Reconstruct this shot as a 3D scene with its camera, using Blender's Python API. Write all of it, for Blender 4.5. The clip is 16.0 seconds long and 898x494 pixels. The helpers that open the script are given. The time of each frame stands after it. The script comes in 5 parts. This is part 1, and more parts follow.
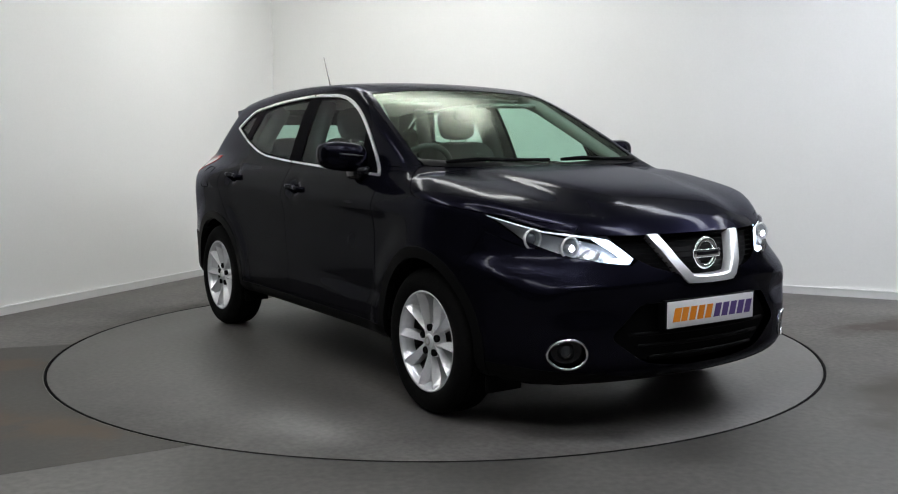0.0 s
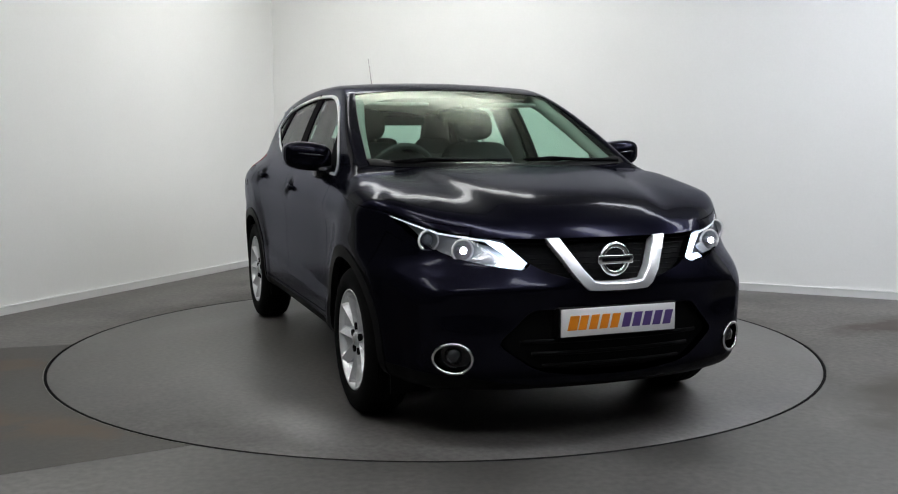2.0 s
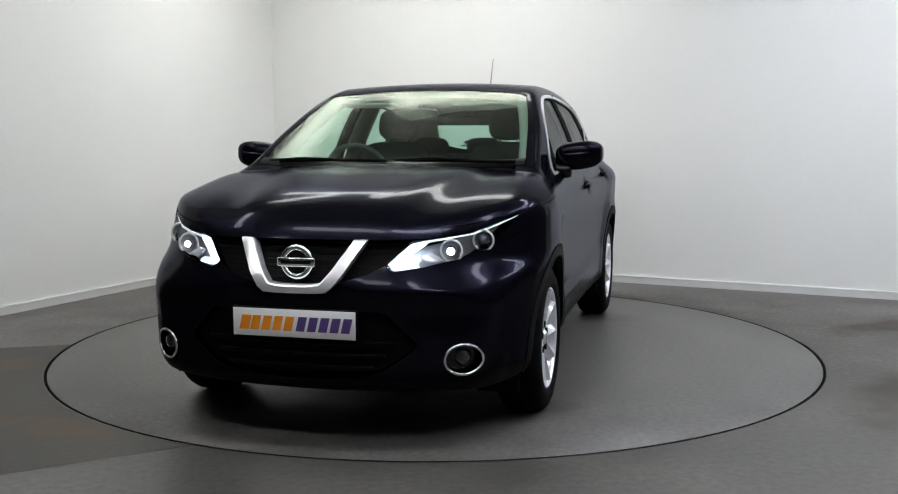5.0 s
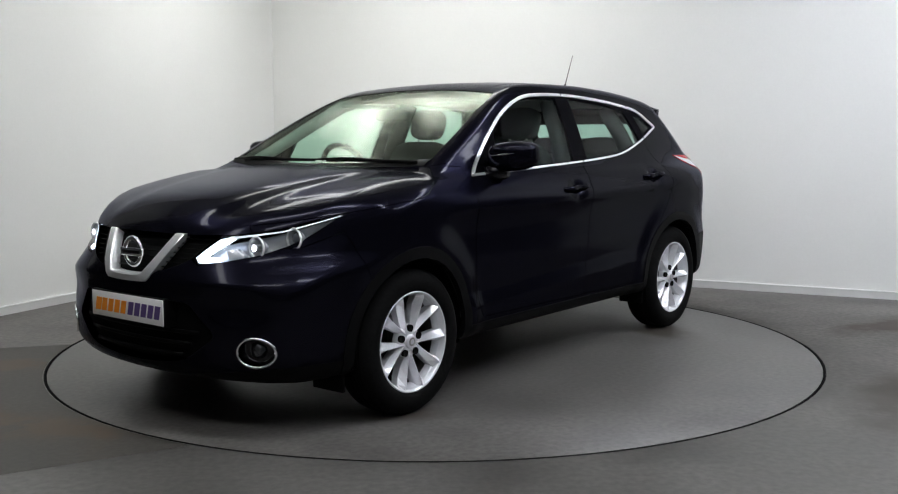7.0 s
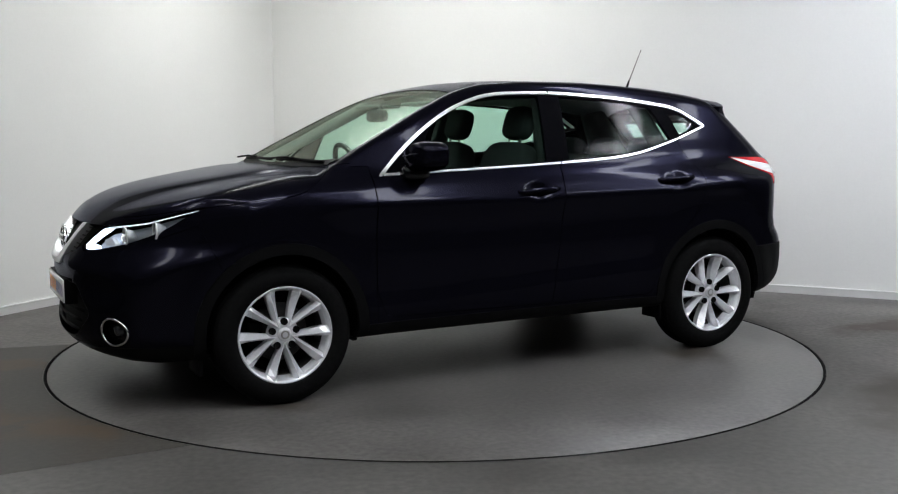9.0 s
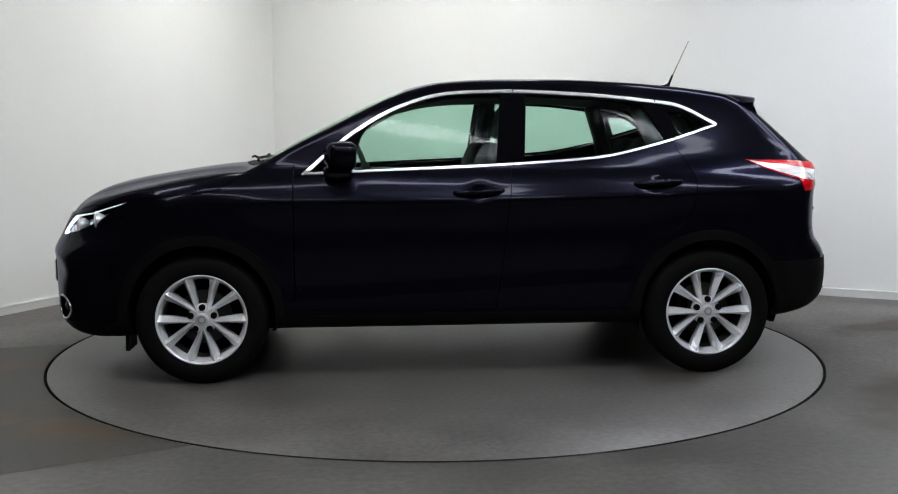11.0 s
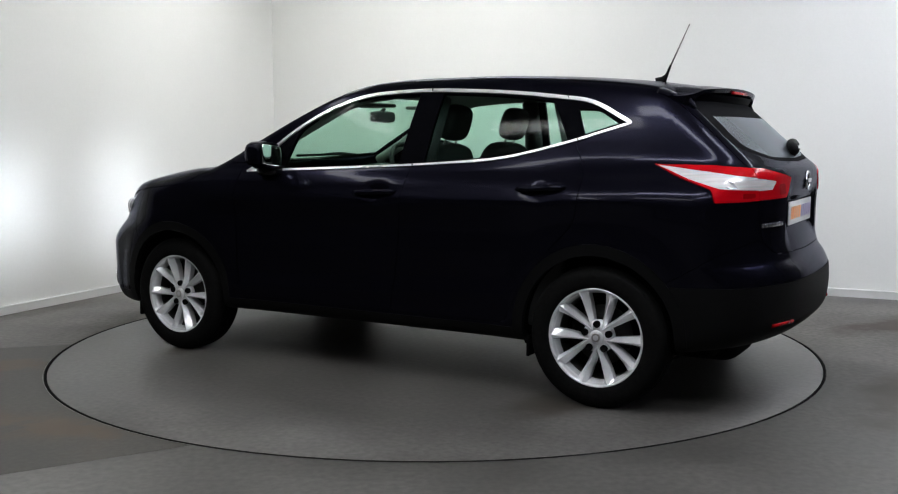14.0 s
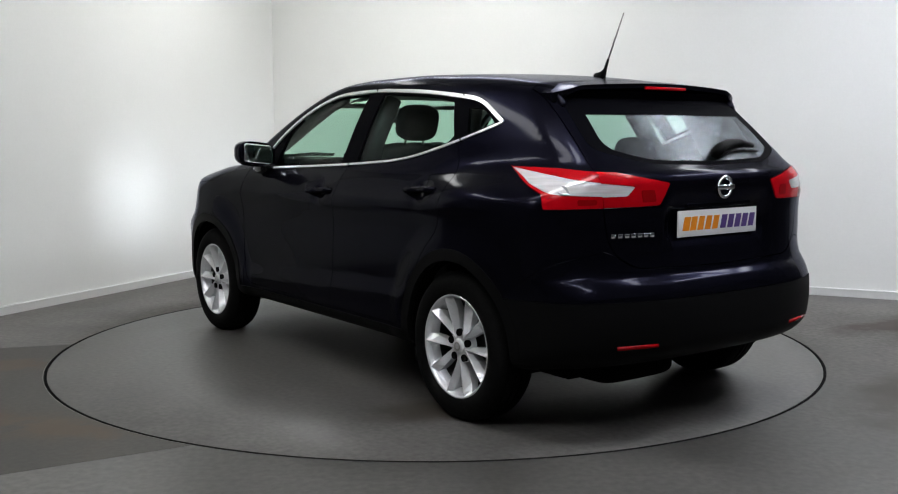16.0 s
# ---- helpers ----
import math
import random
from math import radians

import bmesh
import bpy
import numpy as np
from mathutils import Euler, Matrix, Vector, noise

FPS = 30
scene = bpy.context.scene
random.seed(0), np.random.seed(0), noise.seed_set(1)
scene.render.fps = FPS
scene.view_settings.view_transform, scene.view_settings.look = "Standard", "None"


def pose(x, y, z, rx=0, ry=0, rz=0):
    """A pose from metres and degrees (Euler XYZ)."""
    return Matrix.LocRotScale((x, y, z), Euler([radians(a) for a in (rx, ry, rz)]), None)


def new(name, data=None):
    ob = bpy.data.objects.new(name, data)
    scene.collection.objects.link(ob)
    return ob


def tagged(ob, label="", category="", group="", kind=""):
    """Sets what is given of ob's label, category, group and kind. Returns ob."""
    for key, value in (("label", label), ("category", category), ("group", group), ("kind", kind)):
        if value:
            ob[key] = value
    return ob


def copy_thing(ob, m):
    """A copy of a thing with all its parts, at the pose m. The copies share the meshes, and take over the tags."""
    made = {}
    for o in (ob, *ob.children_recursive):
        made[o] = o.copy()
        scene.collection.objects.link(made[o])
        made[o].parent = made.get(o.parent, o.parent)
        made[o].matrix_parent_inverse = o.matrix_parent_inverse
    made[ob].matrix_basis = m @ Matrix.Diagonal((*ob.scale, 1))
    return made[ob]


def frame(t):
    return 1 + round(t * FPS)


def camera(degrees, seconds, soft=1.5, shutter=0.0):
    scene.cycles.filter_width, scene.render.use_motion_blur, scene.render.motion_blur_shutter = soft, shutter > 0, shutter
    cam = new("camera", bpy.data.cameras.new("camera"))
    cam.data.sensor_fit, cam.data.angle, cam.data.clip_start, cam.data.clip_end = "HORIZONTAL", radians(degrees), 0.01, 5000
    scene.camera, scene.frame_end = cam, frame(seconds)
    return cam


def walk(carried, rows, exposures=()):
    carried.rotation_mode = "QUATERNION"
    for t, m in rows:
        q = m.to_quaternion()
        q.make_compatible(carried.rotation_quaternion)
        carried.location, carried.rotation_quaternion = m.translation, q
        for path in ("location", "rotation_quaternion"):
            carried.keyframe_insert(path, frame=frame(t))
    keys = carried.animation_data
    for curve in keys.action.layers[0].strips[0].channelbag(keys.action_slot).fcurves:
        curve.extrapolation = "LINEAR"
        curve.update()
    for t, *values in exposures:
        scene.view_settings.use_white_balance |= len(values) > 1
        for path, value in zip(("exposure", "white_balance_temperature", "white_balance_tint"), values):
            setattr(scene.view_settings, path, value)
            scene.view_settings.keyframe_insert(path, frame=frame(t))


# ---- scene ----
cam = camera(48.87, 16.0, soft=1.1)
EYE = pose(0.0, -5.945, 1.2516, 83.682, 0.127, -0.745)
walk(cam, [(0.0, EYE), (16.0, EYE)])

# ---- world and lights ----
world = bpy.data.worlds.new("world")
scene.world = world
world.use_nodes = True
world.node_tree.nodes["Background"].inputs[0].default_value = (0.75, 0.8, 0.9, 1)
world.node_tree.nodes["Background"].inputs[1].default_value = 0.008
scene.view_settings.exposure = 0.0


# ---- materials ----
def mat(name, color, rough=0.5, metal=0.0, coat=0.0, **more):
    m = bpy.data.materials.new(name)
    m.use_nodes = True
    b = m.node_tree.nodes["Principled BSDF"]
    b.inputs["Base Color"].default_value = (*color, 1)
    b.inputs["Roughness"].default_value = rough
    b.inputs["Metallic"].default_value = metal
    b.inputs["Coat Weight"].default_value = coat
    b.inputs["Coat Roughness"].default_value = 0.04
    for k, v in more.items():
        b.inputs[k.replace("_", " ")].default_value = v
    return m


def grain(m, scale, amount, bump=0.0, detail=6.0, rough=0.0, scale2=0.0, amount2=0.0, stretch=(1, 1, 1)):
    """Two scales of noise on a material's base colour, with roughness and relief that follow the fine one."""
    nt = m.node_tree
    b = nt.nodes["Principled BSDF"]
    co = nt.nodes.new("ShaderNodeTexCoord")
    mp = nt.nodes.new("ShaderNodeMapping")
    mp.inputs["Scale"].default_value = stretch
    nt.links.new(co.outputs["Object"], mp.inputs[0])
    base = b.inputs["Base Color"].default_value[:]
    last = None
    for sc, am in ((scale, amount), (scale2, amount2)):
        if not sc:
            continue
        n = nt.nodes.new("ShaderNodeTexNoise")
        n.inputs["Scale"].default_value, n.inputs["Detail"].default_value = sc, detail
        nt.links.new(mp.outputs[0], n.inputs[0])
        r = nt.nodes.new("ShaderNodeMapRange")
        r.inputs[1].default_value, r.inputs[2].default_value = 0.3, 0.7
        r.inputs[3].default_value, r.inputs[4].default_value = 1 - am, 1 + am
        nt.links.new(n.outputs[0], r.inputs[0])
        mx = nt.nodes.new("ShaderNodeMix")
        mx.data_type, mx.blend_type = "RGBA", "MULTIPLY"
        mx.inputs[0].default_value = 1
        if last:
            nt.links.new(last, mx.inputs[6])
        else:
            mx.inputs[6].default_value = base
        nt.links.new(r.outputs[0], mx.inputs[7])
        last = mx.outputs[2]
        if sc == scale and rough:
            rr = nt.nodes.new("ShaderNodeMapRange")
            r0 = b.inputs["Roughness"].default_value
            rr.inputs[3].default_value, rr.inputs[4].default_value = r0 - rough, r0 + rough
            nt.links.new(n.outputs[0], rr.inputs[0])
            nt.links.new(rr.outputs[0], b.inputs["Roughness"])
        if sc == scale and bump:
            bp = nt.nodes.new("ShaderNodeBump")
            bp.inputs["Strength"].default_value, bp.inputs["Distance"].default_value = 1, bump
            nt.links.new(n.outputs[0], bp.inputs["Height"])
            nt.links.new(bp.outputs[0], b.inputs["Normal"])
    nt.links.new(last, b.inputs["Base Color"])
    return m


def glow(name, color, strength):
    m = mat(name, (0.8, 0.8, 0.8), 0.4)
    b = m.node_tree.nodes["Principled BSDF"]
    b.inputs["Emission Color"].default_value = (*color, 1)
    b.inputs["Emission Strength"].default_value = strength
    return m


def pane(name, tint, gloss=0.07, rough=0.0, rim=0.9, sheen=(1, 1, 1)):
    """Thin tinted glass: tinted see-through, with a clear reflection by the angle."""
    m = bpy.data.materials.new(name)
    m.use_nodes = True
    nt = m.node_tree
    nt.nodes.remove(nt.nodes["Principled BSDF"])
    out = nt.nodes["Material Output"]
    tr = nt.nodes.new("ShaderNodeBsdfTransparent")
    tr.inputs[0].default_value = (*tint, 1)
    gl = nt.nodes.new("ShaderNodeBsdfGlossy")
    gl.inputs["Roughness"].default_value = rough
    gl.inputs["Color"].default_value = (*sheen, 1)
    lw = nt.nodes.new("ShaderNodeLayerWeight")
    lw.inputs[0].default_value = 0.5
    pw = nt.nodes.new("ShaderNodeMath")
    pw.operation = "POWER"
    pw.inputs[1].default_value = 4.5
    fr = nt.nodes.new("ShaderNodeMath")
    fr.operation = "MULTIPLY_ADD"
    fr.inputs[1].default_value, fr.inputs[2].default_value = rim, gloss
    nt.links.new(lw.outputs["Facing"], pw.inputs[0])
    nt.links.new(pw.outputs[0], fr.inputs[0])
    mx = nt.nodes.new("ShaderNodeMixShader")
    nt.links.new(fr.outputs[0], mx.inputs[0])
    nt.links.new(tr.outputs[0], mx.inputs[1])
    nt.links.new(gl.outputs[0], mx.inputs[2])
    nt.links.new(mx.outputs[0], out.inputs[0])
    return m


WALL = grain(mat("wall_paint", (0.76, 0.76, 0.74), 0.55), 1.3, 0.015, 0.0006, 8, 0, 60, 0.012)
SKIRT = grain(mat("skirting_paint", (0.62, 0.62, 0.61), 0.4), 9, 0.03)
SKIRT_TOP = mat("skirting_edge", (0.85, 0.85, 0.84), 0.35)
FLOOR = grain(mat("floor_vinyl", (0.098, 0.092, 0.086), 0.45, Specular_IOR_Level=0.4), 2.2, 0.28, 0.0008, 10, 0.10, 30, 0.26)
DISC = grain(mat("turntable_vinyl", (0.086, 0.081, 0.076), 0.40, Specular_IOR_Level=0.40), 3.0, 0.24, 0.0008, 10, 0.08, 34, 0.22)


def stain(m, tone, spots, scale, low, high):
    """Old stains: soft round patches at plan places (x, y, radius, radius across, turn), broken up by noise, and scattered blots."""
    nt = m.node_tree
    b = nt.nodes["Principled BSDF"]
    src = b.inputs["Base Color"].links[0].from_socket
    co = nt.nodes.new("ShaderNodeTexCoord")
    n = nt.nodes.new("ShaderNodeTexNoise")
    n.inputs["Scale"].default_value, n.inputs["Detail"].default_value, n.inputs["Roughness"].default_value = scale, 8, 0.65
    nt.links.new(co.outputs["Object"], n.inputs[0])
    r = nt.nodes.new("ShaderNodeMapRange")
    r.inputs[1].default_value, r.inputs[2].default_value, r.inputs[3].default_value, r.inputs[4].default_value = low, high, 0, 0.55
    nt.links.new(n.outputs[0], r.inputs[0])
    total = r.outputs[0]
    for x, y, rx, ry, turn in spots:
        mp = nt.nodes.new("ShaderNodeMapping")
        mp.vector_type = "TEXTURE"
        mp.inputs["Location"].default_value, mp.inputs["Rotation"].default_value, mp.inputs["Scale"].default_value = (x, y, 0), (0, 0, radians(turn)), (rx, ry, 1)
        nt.links.new(co.outputs["Object"], mp.inputs[0])
        g = nt.nodes.new("ShaderNodeTexGradient")
        g.gradient_type = "SPHERICAL"
        nt.links.new(mp.outputs[0], g.inputs[0])
        ml = nt.nodes.new("ShaderNodeMath")
        ml.operation = "MULTIPLY"
        nt.links.new(g.outputs["Fac"], ml.inputs[0])
        nr = nt.nodes.new("ShaderNodeMapRange")
        nr.inputs[1].default_value, nr.inputs[2].default_value, nr.inputs[3].default_value, nr.inputs[4].default_value = 0.40, 0.62, 0.0, 3.6
        nt.links.new(n.outputs[0], nr.inputs[0])
        nt.links.new(nr.outputs[0], ml.inputs[1])
        ad = nt.nodes.new("ShaderNodeMath")
        ad.operation, ad.use_clamp = "ADD", True
        nt.links.new(total, ad.inputs[0])
        nt.links.new(ml.outputs[0], ad.inputs[1])
        total = ad.outputs[0]
    mx = nt.nodes.new("ShaderNodeMix")
    mx.data_type = "RGBA"
    nt.links.new(total, mx.inputs[0])
    nt.links.new(src, mx.inputs[6])
    mx.inputs[7].default_value = (*tone, 1)
    nt.links.new(mx.outputs[2], b.inputs["Base Color"])
    return m


stain(FLOOR, (0.044, 0.036, 0.028), [(3.2, 0.6, 0.9, 0.25, 30), (2.3, -1.3, 0.8, 0.3, 50)], 1.6, 0.56, 0.78)
stain(DISC, (0.046, 0.040, 0.033), [(-1.2, 0.9, 0.4, 0.2, 70), (1.3, 0.8, 0.35, 0.15, 120)], 2.3, 0.60, 0.80)
SHEET = grain(mat("old_floor_sheet", (0.054, 0.050, 0.045), 0.5, Specular_IOR_Level=0.2), 2.6, 0.22, 0.0006, 10, 0.06, 38, 0.15)
stain(SHEET, (0.074, 0.052, 0.035), [(-2.05, -1.70, 0.75, 0.26, 0), (-1.50, -1.80, 0.4, 0.10, -20), (-2.40, -0.55, 0.5, 0.2, 10)], 2.4, 0.52, 0.70)
for floor_material in (FLOOR, SHEET, DISC):
    stain(floor_material, (0.20, 0.19, 0.175), [], 11, 0.69, 0.78)
GAP = mat("dark_gap", (0.003, 0.003, 0.003), 0.9, Specular_IOR_Level=0.05)
CEIL = grain(mat("ceiling_paint", (0.74, 0.74, 0.73), 0.7), 2, 0.03)
# for added walls out of view, dark so that the car's sides reflect little
DARK_SURROUND = grain(mat("dark_surround", (0.03, 0.03, 0.032), 0.7), 1.5, 0.1)
PAINT = mat("midnight_metallic_paint", (0.0070, 0.0068, 0.0120), 0.24, 0.7, 0.16, Coat_IOR=1.4, Coat_Roughness=0.07, Specular_IOR_Level=0.04, Specular_Tint=(0.30, 0.31, 0.40, 1), Coat_Tint=(0.78, 0.86, 1.0, 1))
SATIN = mat("satin_black_pillar", (0.002, 0.002, 0.003), 0.6, Specular_IOR_Level=0.01)
BEZEL = mat("grey_lamp_bezel", (0.58, 0.59, 0.61), 0.25, 0.4)
TRIM = grain(mat("black_plastic", (0.004, 0.004, 0.0042), 0.55, Specular_IOR_Level=0.06), 240, 0.15, 0.0003)
GLOSS = mat("gloss_black", (0.004, 0.004, 0.005), 0.14, 0, 0.12, Specular_IOR_Level=0.25)
CHROME = mat("chrome", (0.86, 0.87, 0.88), 0.08, 1.0)
ALLOY = grain(mat("silver_alloy", (0.84, 0.85, 0.87), 0.25, 0.48), 40, 0.04)
RUBBER = grain(mat("tyre_rubber", (0.005, 0.005, 0.005), 0.75, Specular_IOR_Level=0.05), 60, 0.25, 0.0005)
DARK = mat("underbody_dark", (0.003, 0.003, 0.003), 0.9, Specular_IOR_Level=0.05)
STEEL = mat("brake_steel", (0.28, 0.27, 0.26), 0.35, 1.0)
WHEEL_DARK = grain(mat("dark_wheel_metal", (0.035, 0.033, 0.032), 0.6, 0.3), 60, 0.3)
GLASS = pane("green_tinted_glass", (0.66, 0.85, 0.76), 0.008, 0.07, 0.4)
SCREEN = pane("windscreen_glass", (0.66, 0.85, 0.75), 0.034, 0.19, 0.30, (0.93, 1.0, 0.84))
REAR_PANE = pane("rear_window_glass", (0.62, 0.78, 0.72), 0.05, 0.30, 0.5, (0.88, 0.94, 1.0))
CLEAR = pane("clear_lens", (0.95, 0.96, 0.97), 0.025, 0.02, 0.5)
RED = mat("red_lens", (0.44, 0.002, 0.007), 0.18, 0, 0.03, Specular_IOR_Level=0.2)
RED_DEEP = mat("deep_red_lens", (0.26, 0.001, 0.003), 0.25, 0, 0.03, Specular_IOR_Level=0.2)
WHITELENS = grain(mat("white_lens", (0.66, 0.64, 0.64), 0.15, 0.1, 0.2), 45, 0.12, 0, 2, 0, 0, 0, (0.2, 0.2, 3))
DRL = glow("daytime_running_light", (0.66, 0.79, 1.0), 4)
# added emitter, strong enough to throw a bright patch on the wall
WALL_GLOW = glow("wall_glow_chip", (0.86, 0.92, 1.0), 11000)
DRL_DIM = glow("light_guide", (0.8, 0.88, 1.0), 0.8)
CHROME_SATIN = mat("satin_chrome", (0.86, 0.87, 0.88), 0.3, 0.75)
BEZEL_LIGHT = mat("silver_bezel", (0.72, 0.73, 0.76), 0.18, 0.4)
BULB = mat("projector_glass", (0.10, 0.11, 0.13), 0.03, 0.0, 1.0)
LENS = mat("grey_lens", (0.03, 0.032, 0.035), 0.05, 0.2, 0.7)
MIRROR = mat("mirror_silver", (0.85, 0.88, 0.88), 0.02, 1.0)
CLOTH = grain(mat("seat_cloth", (0.022, 0.022, 0.024), 0.9), 300, 0.3, 0.0006)
DASH = grain(mat("dash_plastic", (0.03, 0.03, 0.03), 0.6), 350, 0.2, 0.0003)
BEIGE = grain(mat("headliner_cloth", (0.34, 0.33, 0.31), 0.9), 200, 0.1)
WHITE = mat("plate_white", (0.8, 0.8, 0.8), 0.25, 0, 0.4)
ORANGE = mat("logo_orange", (0.85, 0.27, 0.01), 0.3)
VIOLET = mat("logo_violet", (0.09, 0.05, 0.2), 0.3)


# ---- building helpers ----
def part(name, bm, material, parent=None, label="", smooth=True):
    me = bpy.data.meshes.new(name)
    bm.to_mesh(me)
    bm.free()
    for mt in material if isinstance(material, (list, tuple)) else [material]:
        me.materials.append(mt)
    if smooth:
        me.polygons.foreach_set("use_smooth", [True] * len(me.polygons))
    ob = new(name, me)
    ob.parent = parent
    if label:
        tagged(ob, label)
    return ob


def sharp(ob, degrees=35):
    ob.data.set_sharp_from_angle(angle=radians(degrees))
    return ob


def box(x0, x1, y0, y1, z0, z1, bevel=0.0, seg=2, bm=None, m=None):
    bm = bm or bmesh.new()
    mm = (m or Matrix()) @ Matrix.Translation(((x0 + x1) / 2, (y0 + y1) / 2, (z0 + z1) / 2)) @ Matrix.Diagonal((x1 - x0, y1 - y0, z1 - z0, 1))
    vs = bmesh.ops.create_cube(bm, size=1, matrix=mm)["verts"]
    if bevel:
        es = list({e for v in vs for e in v.link_edges})
        bmesh.ops.bevel(bm, geom=es, offset=bevel, segments=seg, affect="EDGES", profile=0.5)
    return bm


def lathe(profile, steps=48, axis="y", bm=None, m=None, closed=False):
    """Turns (radius, along) pairs about an axis through the origin."""
    bm = bm or bmesh.new()
    m = m or Matrix()
    rings = []
    for i in range(steps):
        a = 2 * math.pi * i / steps
        ring = []
        for r, h in profile:
            c, s = r * math.cos(a), r * math.sin(a)
            co = {"y": (c, h, s), "x": (h, c, s), "z": (c, s, h)}[axis]
            ring.append(bm.verts.new(m @ Vector(co)))
        rings.append(ring)
    n = len(profile)
    for i in range(steps):
        p, q = rings[i], rings[(i + 1) % steps]
        for j in range(n if closed else n - 1):
            k = (j + 1) % n
            bm.faces.new((p[j], p[k], q[k], q[j]) if axis != "y" else (q[j], q[k], p[k], p[j]))
    return bm


def sweep(points, radius, sides=8, bm=None, flat=1.0, closed=False, up=(0, 0, 1)):
    """A tube along points; radius a number or one a point; flat squeezes it along the second axis."""
    bm = bm or bmesh.new()
    pts = [Vector(p) for p in points]
    n = len(pts)
    rings = []
    for i, p in enumerate(pts):
        a = pts[(i - 1) % n] if closed or i else pts[0]
        b = pts[(i + 1) % n] if closed or i < n - 1 else pts[-1]
        d = (b - a).normalized()
        s = d.cross(Vector(up)).normalized()
        t = s.cross(d)
        r = radius[i] if isinstance(radius, (list, tuple)) else radius
        rings.append([bm.verts.new(p + s * r * math.cos(2 * math.pi * k / sides) + t * r * flat * math.sin(2 * math.pi * k / sides)) for k in range(sides)])
    for i in range(n if closed else n - 1):
        p, q = rings[i], rings[(i + 1) % n]
        for k in range(sides):
            bm.faces.new((p[k], p[(k + 1) % sides], q[(k + 1) % sides], q[k]))
    if not closed:
        bm.faces.new(list(reversed(rings[0])))
        bm.faces.new(rings[-1])
    bmesh.ops.recalc_face_normals(bm, faces=bm.faces)
    return bm


def prism(outline, z0, z1, m=None, bevel=0.0, bm=None):
    """A flat outline of (x, y) drawn out from z0 to z1, in the space m."""
    bm = bm or bmesh.new()
    m = m or Matrix()
    lo = [bm.verts.new(m @ Vector((x, y, z0))) for x, y in outline]
    hi = [bm.verts.new(m @ Vector((x, y, z1))) for x, y in outline]
    n = len(outline)
    fs = [bm.faces.new(list(reversed(lo))), bm.faces.new(hi)]
    for i in range(n):
        fs.append(bm.faces.new((lo[i], lo[(i + 1) % n], hi[(i + 1) % n], hi[i])))
    bmesh.ops.recalc_face_normals(bm, faces=fs)
    if bevel:
        bmesh.ops.bevel(bm, geom=list(fs[1].edges), offset=bevel, segments=2, affect="EDGES", profile=0.5)
    return bm


def keyed(*keys):
    """A smooth curve through (x, value) keys, without overshoot."""
    k = np.array(sorted(keys), float)
    xs, ys = k[:, 0], k[:, 1]
    h = np.diff(xs)
    d = np.diff(ys) / h
    m = np.empty(len(xs))
    m[0], m[-1] = d[0], d[-1]
    for i in range(1, len(xs) - 1):
        if d[i - 1] * d[i] <= 0:
            m[i] = 0
        else:
            w1, w2 = 2 * h[i] + h[i - 1], h[i] + 2 * h[i - 1]
            m[i] = (w1 + w2) / (w1 / d[i - 1] + w2 / d[i])

    def at(x):
        x = np.clip(np.asarray(x, float), xs[0], xs[-1])
        i = np.clip(np.searchsorted(xs, x) - 1, 0, len(xs) - 2)
        t = (x - xs[i]) / h[i]
        return (ys[i] * (1 + 2 * t) * (1 - t) ** 2 + m[i] * h[i] * t * (1 - t) ** 2 + ys[i + 1] * t * t * (3 - 2 * t) + m[i + 1] * h[i] * t * t * (t - 1))

    return at


# ---- the room ----
ALONG, SIDE = Vector((0.8925, -0.4515, 0)), Vector((-0.422, -0.907, 0))
CORNER = Vector((-1.641, 4.167, 0))
TALL = 3.3


def slab(a, b, c, d, z0, z1):
    """An upright block on the four plan corners."""
    return prism([p[:2] for p in (a, b, c, d)], z0, z1)


